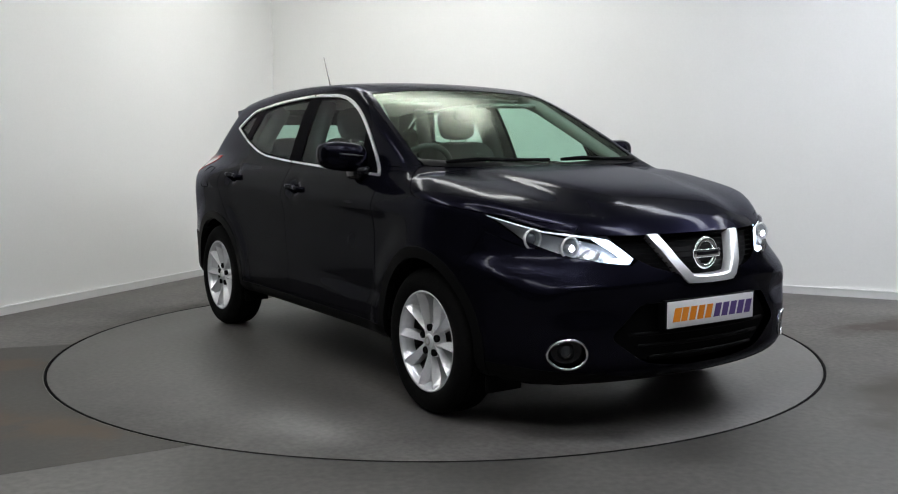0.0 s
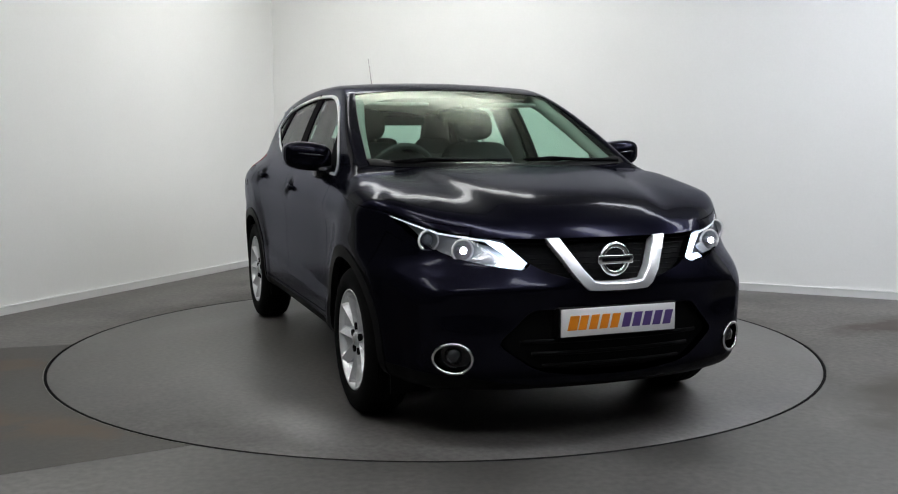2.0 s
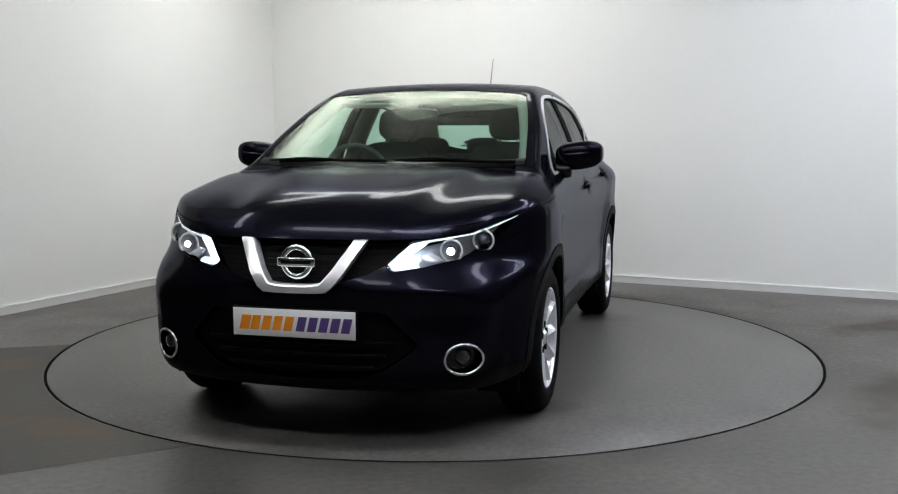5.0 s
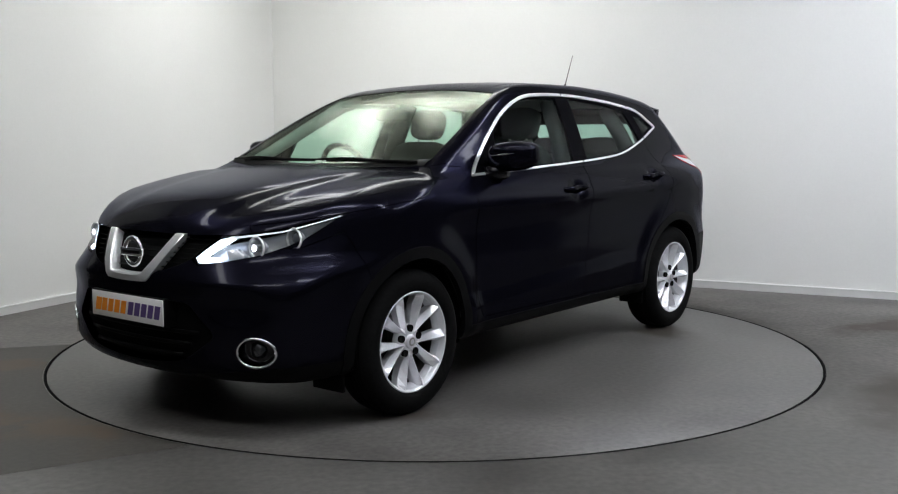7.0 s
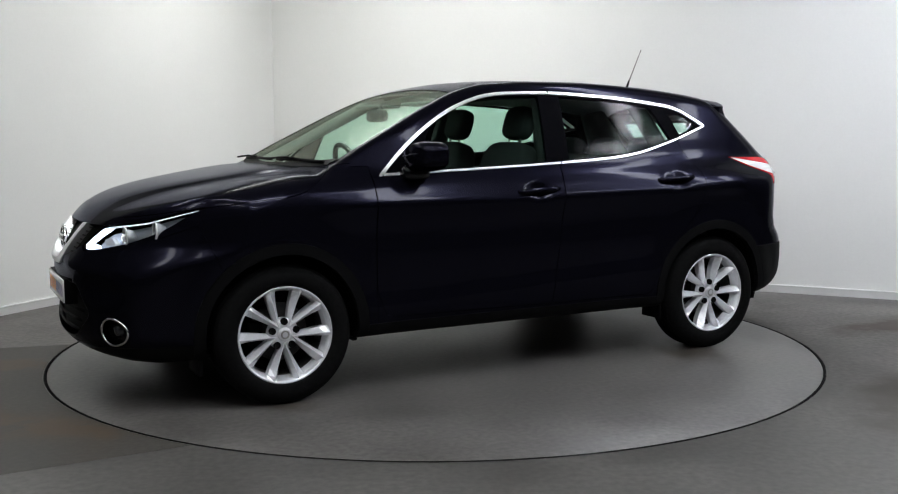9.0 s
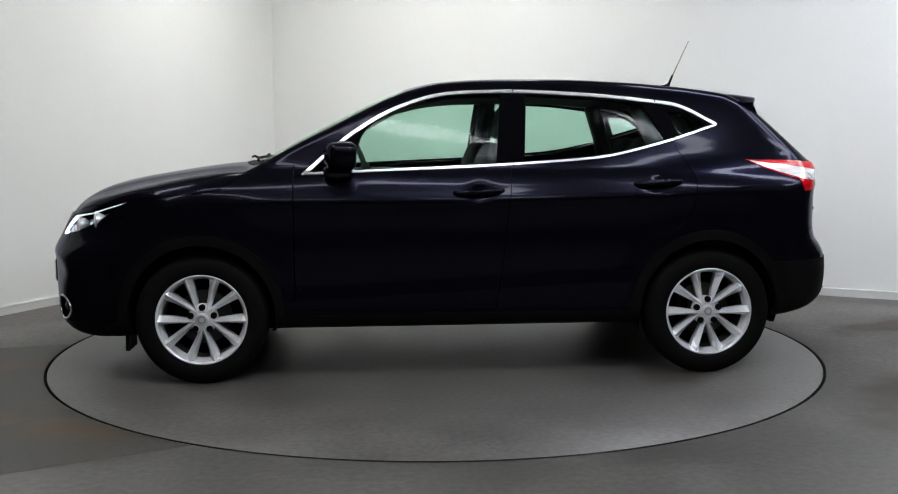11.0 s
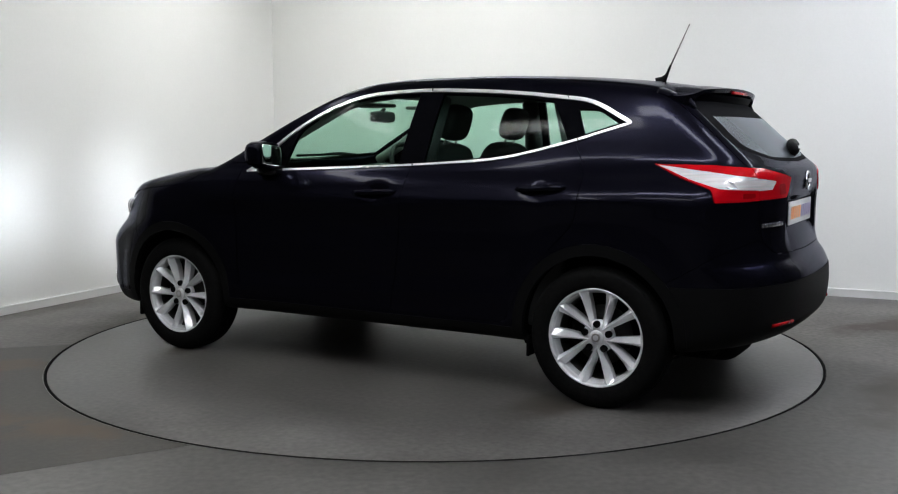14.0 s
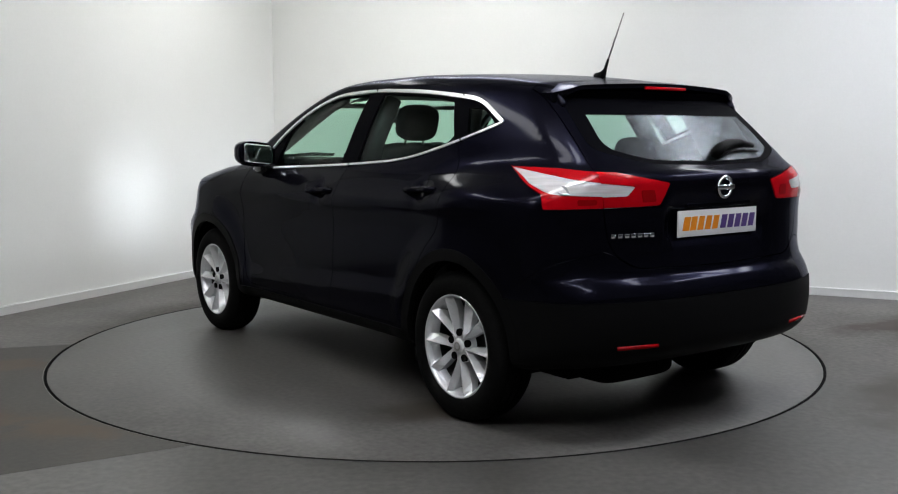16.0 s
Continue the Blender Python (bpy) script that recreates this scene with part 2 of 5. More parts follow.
def build_room():
    far, wide, thick = 13.0, 11.0, 0.15
    a, s = ALONG, SIDE
    c = CORNER
    corners = [c, c + a * wide, c + a * wide + s * far, c + s * far]
    fl = bmesh.new()
    # the floor has a round hole for the turntable
    n = 96
    ring = [fl.verts.new((HOLE * math.cos(2 * math.pi * i / n), HOLE * math.sin(2 * math.pi * i / n), 0)) for i in range(n)]
    outer = []
    for i in range(n):
        d = Vector((math.cos(2 * math.pi * i / n), math.sin(2 * math.pi * i / n), 0))
        best = 99
        for p, q in zip(corners, corners[1:] + corners[:1]):
            e = q - p
            den = d.x * e.y - d.y * e.x
            if abs(den) > 1e-6:
                t = (p.x * e.y - p.y * e.x) / den
                if t > 0:
                    best = min(best, t)
        outer.append(fl.verts.new(d * (best + 0.05)))
    low = [fl.verts.new((v.co.x, v.co.y, -0.02)) for v in ring]
    for i in range(n):
        j = (i + 1) % n
        fl.faces.new((ring[i], outer[i], outer[j], ring[j]))
        fl.faces.new((low[i], ring[i], ring[j], low[j]))
    part("floor", fl, FLOOR)
    tagged(bpy.data.objects["floor"], "worn grey vinyl studio floor with scuffs and stains", "floor", kind="structure")
    # an older, darker sheet of the floor beside the turntable
    sh = [(-3.66, -0.33), (-4.3, -1.7), (-3.07, -3.13)]
    a0, a1 = math.atan2(-2.02, -1.02), math.atan2(0.02, -2.24) - 2 * math.pi
    sh += [((HOLE + 0.004) * math.cos(a0 + (a1 - a0) * i / 20), (HOLE + 0.004) * math.sin(a0 + (a1 - a0) * i / 20)) for i in range(21)]
    tagged(part("floor_sheet", prism(sh, -0.002, 0.0006), SHEET, smooth=False), "darker worn vinyl floor sheet with brown stains", "floor", kind="structure")
    pit = bmesh.new()
    bmesh.ops.create_circle(pit, cap_ends=True, segments=96, radius=HOLE + 0.02, matrix=Matrix.Translation((0, 0, -0.021)))
    tagged(part("floor_pit", pit, GAP), "black pit under the turntable edge", "floor", kind="structure")
    sides = [("wall_north", 0, 1), ("wall_east", 1, 2), ("wall_south", 2, 3), ("wall_west", 3, 0)]
    mid = sum(corners, Vector()) / 4
    for name, i, j in sides:
        p, q = corners[i], corners[j]
        along = (q - p).normalized()
        out = Vector((along.y, -along.x, 0))
        if out.dot(p - mid) < 0:
            out = -out
        inn = -out
        # white only this far; the unseen rest is made dark to dim reflections
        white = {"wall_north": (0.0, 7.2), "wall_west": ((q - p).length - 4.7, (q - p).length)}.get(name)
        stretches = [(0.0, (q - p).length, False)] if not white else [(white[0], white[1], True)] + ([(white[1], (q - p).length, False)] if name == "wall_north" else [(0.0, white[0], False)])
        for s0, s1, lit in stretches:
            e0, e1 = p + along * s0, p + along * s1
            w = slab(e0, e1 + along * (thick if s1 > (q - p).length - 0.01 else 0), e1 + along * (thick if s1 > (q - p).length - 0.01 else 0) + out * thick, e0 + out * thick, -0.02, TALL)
            tagged(part(name, w, WALL if lit else DARK_SURROUND, smooth=False), "plain white painted studio wall" if lit else "dark unseen wall added to keep the car's reflections dark", "wall", kind="structure")
            if not lit:
                continue
            e = along * 0.018
            sk = part("baseboard", slab(e0 + e, e1 - e, e1 - e + inn * 0.014, e0 + e + inn * 0.014, 0, 0.058), SKIRT, smooth=False)
            tagged(sk, "pale grey painted skirting board along the wall", "baseboard", kind="structure")
            part("edge", slab(e0 + e, e1 - e, e1 - e + inn * 0.017, e0 + e + inn * 0.017, 0.058, 0.065), SKIRT_TOP, sk, "white top edge", smooth=False)
    ce = slab(*corners, TALL, TALL + 0.15)
    tagged(part("ceiling", ce, CEIL, smooth=False), "flat matt studio ceiling", "ceiling", kind="structure")


R_DISC, HOLE = 2.2135, 2.230


def build_lights():
    """Ceiling panels over the stage: a frame with a glowing diffuser; warmer on the left and cooler on the right, to
    tint the walls.
    """
    for tint, places in ((LAMP_WARM, LAMPS_WARM), (LAMP_COOL, LAMPS_COOL)):
        first = tagged(new("ceiling_light"), "long white ceiling panel light", "light", "ceiling lights")
        part("frame", box(-0.78, 0.78, -0.16, 0.16, -0.03, 0, 0.004), SKIRT_TOP, first)
        part("diffuser", box(-0.75, 0.75, -0.13, 0.13, -0.05, -0.028, 0.006), tint, first, "glowing diffuser")
        x, y, rz = places[0]
        first.matrix_basis = pose(x, y, TALL, 0, 0, rz)
        for x, y, rz in places[1:]:
            copy_thing(first, pose(x, y, TALL, 0, 0, rz))


LAMP_WARM = glow("lamp_diffuser_warm", (0.985, 1.0, 0.99), 14.8)
LAMP_COOL = glow("lamp_diffuser_cool", (0.95, 0.99, 1.075), 25.5)
# unseen panels, several added only to even out the brightness of walls and floor
LAMPS_WARM = [(-1.35, 1.6, 64), (-1.04, 2.38, -27), (0.15, 1.50, 0), (-1.1, -2.3, -26), (-2.5, -0.7, 64), (0.15, 1.80, 0), (-0.9, -4.3, -26), (-2.6, -3.2, 64)]
LAMPS_COOL = [(2.3, 0.1, -26), (4.5, 0.0, -26), (3.6, -0.5, -26), (4.4, -1.2, 64), (2.4, -2.4, -26), (0.4, -2.7, -26), (1.1, -4.7, -26)]
build_room()
build_lights()


def build_turntable():
    t = tagged(new("turntable"), "round grey vinyl vehicle turntable flush with the floor", "turntable")
    b = lathe([(0.0001, 0.0), (0.6, 0.0), (1.4, 0.0), (R_DISC - 0.004, 0.0), (R_DISC, -0.004), (R_DISC, -0.018)], 128, "z")
    bmesh.ops.recalc_face_normals(b, faces=b.faces)
    part("disc", b, DISC, t)
    # the dark groove round the disc, drawn as a black ring
    e = lathe([(R_DISC + 0.001, -0.018), (R_DISC + 0.001, 0.0005), (R_DISC + 0.015, 0.0005), (R_DISC + 0.015, -0.018)], 128, "z")
    bmesh.ops.recalc_face_normals(e, faces=e.faces)
    part("gap_ring", e, GAP, t, "black ring drawn for the gap round the turntable")
    return t


turntable = build_turntable()


# ---- the car's outer shape ----
# Car space: x ahead, y to its left, z up; the origin lies on the ground midway between the axles.
AXLE, HUB_Z = 1.323, 0.332
TOP = keyed((2.3, 0.70), (2.2, 0.775), (2.12, 0.862), (2.03, 0.925), (1.88, 0.99), (1.57, 1.052), (1.26, 1.095), (1.12, 1.108), (1.07, 1.13), (0.83, 1.258), (0.637, 1.356), (0.475, 1.435),
            (0.343, 1.493), (0.22, 1.536), (0.06, 1.567), (-0.2, 1.582), (-0.55, 1.584), (-0.89, 1.573), (-1.24, 1.548), (-1.56, 1.508), (-1.8, 1.475), (-2.3, 1.4))
CROWN = keyed((2.3, 0.24), (2.0, 0.17), (1.6, 0.07), (1.2, 0.04), (1.05, 0.06), (0.6, 0.07), (0.2, 0.07), (-0.5, 0.07), (-1.5, 0.09), (-2.2, 0.10))
NOSE = keyed((0.12, 2.0), (0.2, 2.09), (0.26, 2.165), (0.33, 2.205), (0.42, 2.210), (0.52, 2.212), (0.62, 2.214), (0.68, 2.212), (0.75, 2.185), (0.85, 2.14), (1.0, 2.10), (1.2, 2.05))
TAIL = keyed((0.12, -1.84), (0.25, -1.96), (0.33, -2.07), (0.42, -2.135), (0.52, -2.145), (0.60, -2.14), (0.66, -2.115), (0.70, -2.085), (0.78, -2.07), (0.9, -2.07), (1.0, -2.075), (1.06, -2.075),
             (1.10, -2.06), (1.14, -2.015), (1.2, -1.948), (1.3, -1.835), (1.42, -1.700), (1.6, -1.52))
SECTION = keyed((0.12, 0.74), (0.2, 0.80), (0.27, 0.84), (0.36, 0.862), (0.48, 0.868), (0.62, 0.876), (0.78, 0.888), (0.88, 0.893), (0.94, 0.887), (1.0, 0.868), (1.05, 0.838), (1.09, 0.806),
                (1.14, 0.783), (1.25, 0.74), (1.38, 0.683), (1.5, 0.618), (1.6, 0.55))
PLAN = keyed((2.3, -0.30), (2.1, -0.17), (1.9, -0.075), (1.7, -0.014), (1.5, 0.012), (1.3, 0.018), (1.0, 0.004), (0.6, -0.008), (0.0, -0.010), (-0.6, -0.008), (-1.0, 0.0), (-1.3, 0.012), (-1.5, 0.010),
             (-1.7, -0.006), (-1.9, -0.045), (-2.2, -0.15))
HOUSE = keyed((1.4, -0.05), (1.0, -0.025), (0.5, 0.0), (-0.4, 0.0), (-0.9, -0.010), (-1.3, -0.03), (-1.6, -0.055), (-1.9, -0.10), (-2.2, -0.18))


FLOOR_Z = keyed((2.3, 0.225), (1.9, 0.225), (1.6, 0.25), (0.9, 0.275), (-0.9, 0.275), (-1.6, 0.29), (-1.9, 0.31), (-2.3, 0.34))


def bump(x, mid, wide):
    return np.exp(-(((x - mid) / wide) ** 2))


def step(x, a, b):
    t = np.clip((x - a) / (b - a), 0, 1)
    return t * t * (3 - 2 * t)


def side_y(x, z):
    """Half the width at a length and height."""
    up = step(z, 0.98, 1.16)
    y = SECTION(z) + PLAN(x) * (1 - up) + HOUSE(x) * up
    # swage line along the doors, and the scoop under it
    line = 0.925 + 0.025 * np.clip(-x, 0, 1.4)
    body = step(x, -1.75, -1.3) * (1 - step(x, 0.9, 1.25))
    y = y + 0.010 * bump(z, line, 0.035) * body - 0.012 * bump(z, line - 0.13, 0.10) * body
    # rising crease over the sill
    low = 0.46 + 0.05 * np.clip(0.6 - x, 0, 1.6)
    y = y + 0.014 * step(z, low + 0.05, low - 0.04) * step(x, -1.0, -0.8) * (1 - step(x, 0.85, 1.0)) * step(z, 0.2, 0.3)
    # flared arches
    for ax in (AXLE, -AXLE):
        r = np.hypot(x - ax, (z - HUB_Z) * 0.95)
        y = y + 0.014 * (step(r, 0.56, 0.43)) * (1 - step(z, 0.75, 0.95))
    # hollows behind the door handles
    for hx, hz in ((-0.10, 0.965), (-1.04, 1.008)):
        y = y - 0.020 * np.exp(-(((x - hx) / 0.055) ** 2) - ((z - hz) / 0.042) ** 2)
    # rear haunch
    y = y + 0.022 * bump(z, 1.03, 0.085) * bump(x, -1.42, 0.30)
    return y


def top_z(x, y):
    z = TOP(x) - CROWN(x) * y * y
    hood = step(x, 1.02, 1.2)
    ridge = 0.30 + 0.19 * (2.1 - x) / 1.0
    dome = 1 - step(np.abs(y), ridge - 0.09, ridge + 0.09)
    z = z + hood * (1 - step(x, 1.95, 2.12)) * (0.012 * dome + 0.002 * bump(np.abs(y), ridge, 0.04))
    z = z - hood * 0.006 * bump(np.abs(y), ridge + 0.11, 0.09) * (1 - step(x, 1.85, 2.1))
    z = z - (1 - step(x, 0.05, 0.25)) * step(x, -1.9, -0.2) * 0.006 * bump(np.abs(y), 0.50, 0.012)
    return z


def nose_x(y, z):
    a = np.abs(y)
    up = step(z, 0.58, 0.78)
    x = NOSE(z) - (0.25 + 0.05 * up) * a ** 2 - (0.20 + 0.32 * up) * a ** 4
    # shoulder below the headlight and the hollow beside the plate
    x = x + 0.012 * bump(z, 0.665 - 0.03 * a, 0.03) * step(a, 0.15, 0.3) * (1 - step(a, 0.62, 0.75))
    x = x - 0.018 * bump(z, 0.56, 0.05) * bump(a, 0.6, 0.12)
    return x


def tail_x(y, z):
    a = np.abs(y)
    x = TAIL(z) + 0.09 * a ** 2 + 0.30 * a ** 4
    # hollow round the plate
    x = x + 0.055 * (1 - step(a, 0.28, 0.36)) * bump(z, 0.89, 0.085)
    return x


def smax(a, b, k):
    h = np.clip(0.5 + 0.5 * (a - b) / k, 0, 1)
    return b + (a - b) * h + k * h * (1 - h)


def hull(P):
    """Below nought inside the body."""
    x, y, z = P[..., 0], np.abs(P[..., 1]), P[..., 2]
    g1 = y - side_y(x, z)
    slope = (TOP(x + 0.02) - TOP(x - 0.02)) / 0.04
    g2 = (z - top_z(x, y)) / np.sqrt(1 + slope ** 2)
    g3 = (x - nose_x(y, z)) * 0.93
    ts = (TAIL(z + 0.02) - TAIL(z - 0.02)) / 0.04
    g4 = (tail_x(y, z) - x) / np.sqrt(1 + ts ** 2)
    g5 = FLOOR_Z(x) - z
    k12 = 0.035 + 0.085 * step(x, 1.05, 1.5) + 0.02 * step(x, 0.1, -0.4)
    d = smax(g1, g2, k12)
    d = smax(d, g3, 0.07)
    d = smax(d, g4, 0.08)
    return smax(d, g5, 0.06)


def shell_grid():
    """Points of one half of the body, found along rays from its spine, as a grid of columns."""
    mid = 0.70
    cols = []
    for i in range(36):
        cols.append((1.62, radians(2.5 * i) , 1))
    for x in np.arange(1.62, -1.56, -0.024):
        cols.append((float(x), radians(90), 0))
    for i in range(1, 37):
        cols.append((-1.56, radians(90 - 2.5 * i), -1))
    ang = np.concatenate([np.linspace(-88, -32, 24), np.linspace(-30.5, 32, 46), np.linspace(33.5, 90, 50)])
    v = np.radians(ang)
    O = np.zeros((len(cols), len(v), 3))
    D = np.zeros_like(O)
    for i, (x, phi, end) in enumerate(cols):
        share = 1 - phi / radians(90)
        O[i, :, 0] = x + end * share * (0.42 if end > 0 else 0.20) * np.sin(v) ** 2
        O[i, :, 2] = mid
        D[i, :, 0] = np.cos(v) * math.cos(phi) * (end or 1)
        D[i, :, 1] = np.cos(v) * math.sin(phi)
        D[i, :, 2] = np.sin(v)
    D[np.abs(D) < 1e-9] = 0
    lo, hi = np.zeros(O.shape[:2]), np.full(O.shape[:2], 1.6)
    for _ in range(34):
        m = (lo + hi) / 2
        inside = hull(O + D * m[..., None]) < 0
        lo, hi = np.where(inside, m, lo), np.where(inside, hi, m)
    return O + D * lo[..., None]


def normal_at(P):
    e = 0.004
    g = np.stack([hull(P + d) - hull(P - d) for d in np.eye(3) * e], -1)
    return g / (np.linalg.norm(g, axis=-1, keepdims=True) + 1e-12)


def skin(x=None, y=None, z=None):
    """The outer point where one coordinate is left out: (x, z) gives y, (x, y) gives z, (y, z) gives x at the nose, and x='rear' gives it at the tail."""
    if y is None:
        a, b = np.array([x, 0.0, z], float), np.array([x, 1.2, z], float)
    elif z is None:
        a, b = np.array([x, y, 0.6], float), np.array([x, y, 1.9], float)
    elif x == "rear":
        a, b = np.array([-1.0, y, z], float), np.array([-2.5, y, z], float)
    else:
        a, b = np.array([1.0, y, z], float), np.array([2.6, y, z], float)
    for _ in range(19):
        m = (a + b) / 2
        if hull(m) < 0:
            a = m
        else:
            b = m
    return Vector(a)


def inside(poly, u, v):
    hit = False
    n = len(poly)
    for i in range(n):
        (x0, y0), (x1, y1) = poly[i], poly[(i + 1) % n]
        if (y0 > v) != (y1 > v) and u < x0 + (v - y0) / (y1 - y0) * (x1 - x0):
            hit = not hit
    return hit


def rounded(poly, r, n=4):
    """The outline with its corners rounded off; a corner may name its own radius."""
    out = []
    m = len(poly)
    for i in range(m):
        p, q, s = (Vector(poly[j % m][:2]) for j in (i - 1, i, i + 1))
        rr = poly[i][2] if len(poly[i]) > 2 else r
        a, b = (p - q), (s - q)
        rr = min(rr, a.length * 0.45, b.length * 0.45)
        if rr <= 0:
            out.append(tuple(q))
            continue
        a, b = q + a.normalized() * rr, q + b.normalized() * rr
        for k in range(n + 1):
            t = k / n
            w = a * (1 - t) ** 2 + q * 2 * t * (1 - t) + b * t * t
            out.append((w.x, w.y))
    return out


def offset(poly, d, low=None):
    """The outline drawn inwards by d, or by low along its lower edge."""
    area = sum(poly[i - 1][0] * poly[i][1] - poly[i][0] * poly[i - 1][1] for i in range(len(poly)))
    s = 1 if area > 0 else -1
    out = []
    m = len(poly)
    for i in range(m):
        p, q, r = (Vector(poly[j % m]) for j in (i - 1, i, i + 1))
        a, b = (q - p).normalized(), (r - q).normalized()
        na, nb = Vector((-a.y, a.x)) * s, Vector((-b.y, b.x)) * s
        w = na + nb
        w = w / max(0.35, w.length_squared / 2) if w.length > 1e-6 else na
        k = low if low and w.y > 0.6 else d
        out.append((q.x + w.x * k, q.y + w.y * k))
    return out


def ring(cx, cz, rx, rz=None, n=36, a0=0, a1=360):
    rz = rz or rx
    full = a1 - a0 >= 360
    return [(cx + rx * math.cos(radians(a0 + (a1 - a0) * i / (n if full else n - 1))), cz + rz * math.sin(radians(a0 + (a1 - a0) * i / (n if full else n - 1)))) for i in range(n)]


# outlines drawn on the sides (x, z), the front and rear (y, z) and the top (x, y)
DLO = rounded([(0.815, 1.062, 0.01), (0.60, 1.255, 0.12), (0.36, 1.405, 0.2), (0.10, 1.492, 0.2), (-0.30, 1.508, 0.3), (-0.80, 1.482, 0.3), (-1.21, 1.434, 0.08), (-1.425, 1.318, 0.03),
               (-1.15, 1.232, 0.06), (-0.80, 1.142, 0.2), (-0.30, 1.108, 0.2), (0.4, 1.078, 0.2)], 0.1)
DLO_IN = offset(DLO, 0.0165, 0.0105)
GLASS_F = rounded([(0.56, 1.088), (0.50, 1.29, 0.05), (0.32, 1.412, 0.15), (0.08, 1.473, 0.1), (-0.235, 1.480, 0.01), (-0.195, 1.120, 0.01)], 0.02)
GLASS_R = rounded([(-0.345, 1.128, 0.01), (-0.375, 1.480, 0.01), (-0.78, 1.458, 0.2), (-1.01, 1.425, 0.02), (-1.115, 1.232, 0.02), (-0.79, 1.163, 0.1)], 0.02)
GLASS_Q = rounded([(-1.140, 1.388, 0.01), (-1.190, 1.268, 0.01), (-1.350, 1.318, 0.01), (-1.240, 1.384, 0.02)], 0.02)
DOOR_F = rounded([(0.85, 1.06, 0.01), (0.85, 0.50, 0.05), (0.80, 0.37, 0.05), (-0.185, 0.36, 0.02), (-0.225, 0.60, 0.1), (-0.275, 1.107, 0.0), (0.4, 1.078, 0.0)], 0.03)
DOOR_R = rounded([(-0.275, 1.107, 0.0), (-0.225, 0.60, 0.1), (-0.185, 0.36, 0.02), (-0.85, 0.36, 0.03), (-0.93, 0.52, 0.05), (-1.10, 0.74, 0.1), (-1.225, 0.86, 0.08), (-1.245, 1.06, 0.06), (-1.15, 1.232, 0.0), (-0.80, 1.142, 0.1)], 0.03)
ARCH_F, ARCH_R = ring(AXLE, HUB_Z + 0.012, 0.372), ring(-AXLE, HUB_Z + 0.012, 0.372)
LIP_F, LIP_R = ring(AXLE, HUB_Z + 0.012, 0.425), ring(-AXLE, HUB_Z + 0.012, 0.425)
SILL = [(1.0, 0.05), (1.0, 0.345), (-1.0, 0.345), (-1.0, 0.05)]
HOOD_SIDE = rounded([(2.5, 0.80), (1.80, 0.918, 0.05), (1.55, 0.955, 0.2), (1.24, 0.985, 0.1), (1.10, 1.065, 0.05), (1.02, 1.13), (1.02, 1.5), (2.5, 1.5)], 0.02)
HOOD_FRONT = [(-0.1, 0.848), (0.30, 0.846), (0.50, 0.850), (0.66, 0.872), (0.80, 0.925), (0.95, 0.985), (0.95, 1.6), (-0.1, 1.6)]
SCREEN_TOP = rounded([(1.135, -0.1), (1.12, 0.25, 0.1), (1.06, 0.52, 0.1), (0.995, 0.70, 0.02), (0.62, 0.645, 0.2), (0.285, 0.572, 0.02), (0.262, 0.3, 0.1), (0.255, -0.1)], 0.02)
HEAD = rounded([(0.815, 0.940, 0.0), (0.66, 0.874, 0.05), (0.50, 0.850, 0.02), (0.43, 0.835, 0.02), (0.355, 0.752, 0.01), (0.39, 0.728, 0.015), (0.50, 0.742, 0.05), (0.63, 0.772, 0.05), (0.73, 0.83, 0.05)], 0.02)
GRILLE = rounded([(-0.1, 0.848, 0), (0.30, 0.846, 0), (0.445, 0.849, 0), (0.355, 0.752, 0), (0.30, 0.722, 0.02), (0.175, 0.685, 0.02), (0.13, 0.640, 0.02), (-0.1, 0.632, 0)], 0.0)
INTAKE = rounded([(-0.1, 0.585, 0), (0.37, 0.572, 0.03), (0.435, 0.50, 0.04), (0.50, 0.44, 0.04), (0.34, 0.325, 0.06), (0.15, 0.30, 0.1), (-0.1, 0.295, 0)], 0.02)
LIPLINE = [(-0.1, 0.245), (0.35, 0.262), (0.62, 0.30), (1.0, 0.33), (1.0, 0.0), (-0.1, 0.0)]
BUMPER_SIDE = [(2.6, 0.0), (2.6, 0.76), (1.86, 0.80), (1.70, 0.86), (1.62, 0.66), (1.58, 0.40), (1.60, 0.0)]
FOG = ring(0.655, 0.378, 0.068, 0.062, 28)
LAMP_SIDE = rounded([(-1.495, 1.156, 0.01), (-1.78, 1.130, 0.05), (-2.4, 1.075, 0), (-2.4, 0.962, 0), (-1.845, 0.962, 0.015), (-1.828, 1.022, 0.02), (-1.66, 1.078, 0.05)], 0.02)
LAMP_REAR = rounded([(1.0, 1.2, 0), (0.76, 1.132, 0.02), (0.62, 1.120, 0.02), (0.33, 1.066, 0.01), (0.385, 0.975, 0.02), (0.60, 0.972, 0.02), (1.0, 0.960, 0)], 0.02)
WINDOW_SIDE = [(-1.56, 1.128), (-1.84, 1.092), (-2.02, 1.066), (-2.4, 1.056), (-2.4, 1.013), (-2.02, 1.016), (-1.86, 1.026), (-1.72, 1.066)]
WINDOW_REAR = rounded([(0.75, 1.079, 0), (0.505, 1.054, 0.01), (0.54, 1.017, 0.01), (0.75, 1.014, 0)], 0.01)
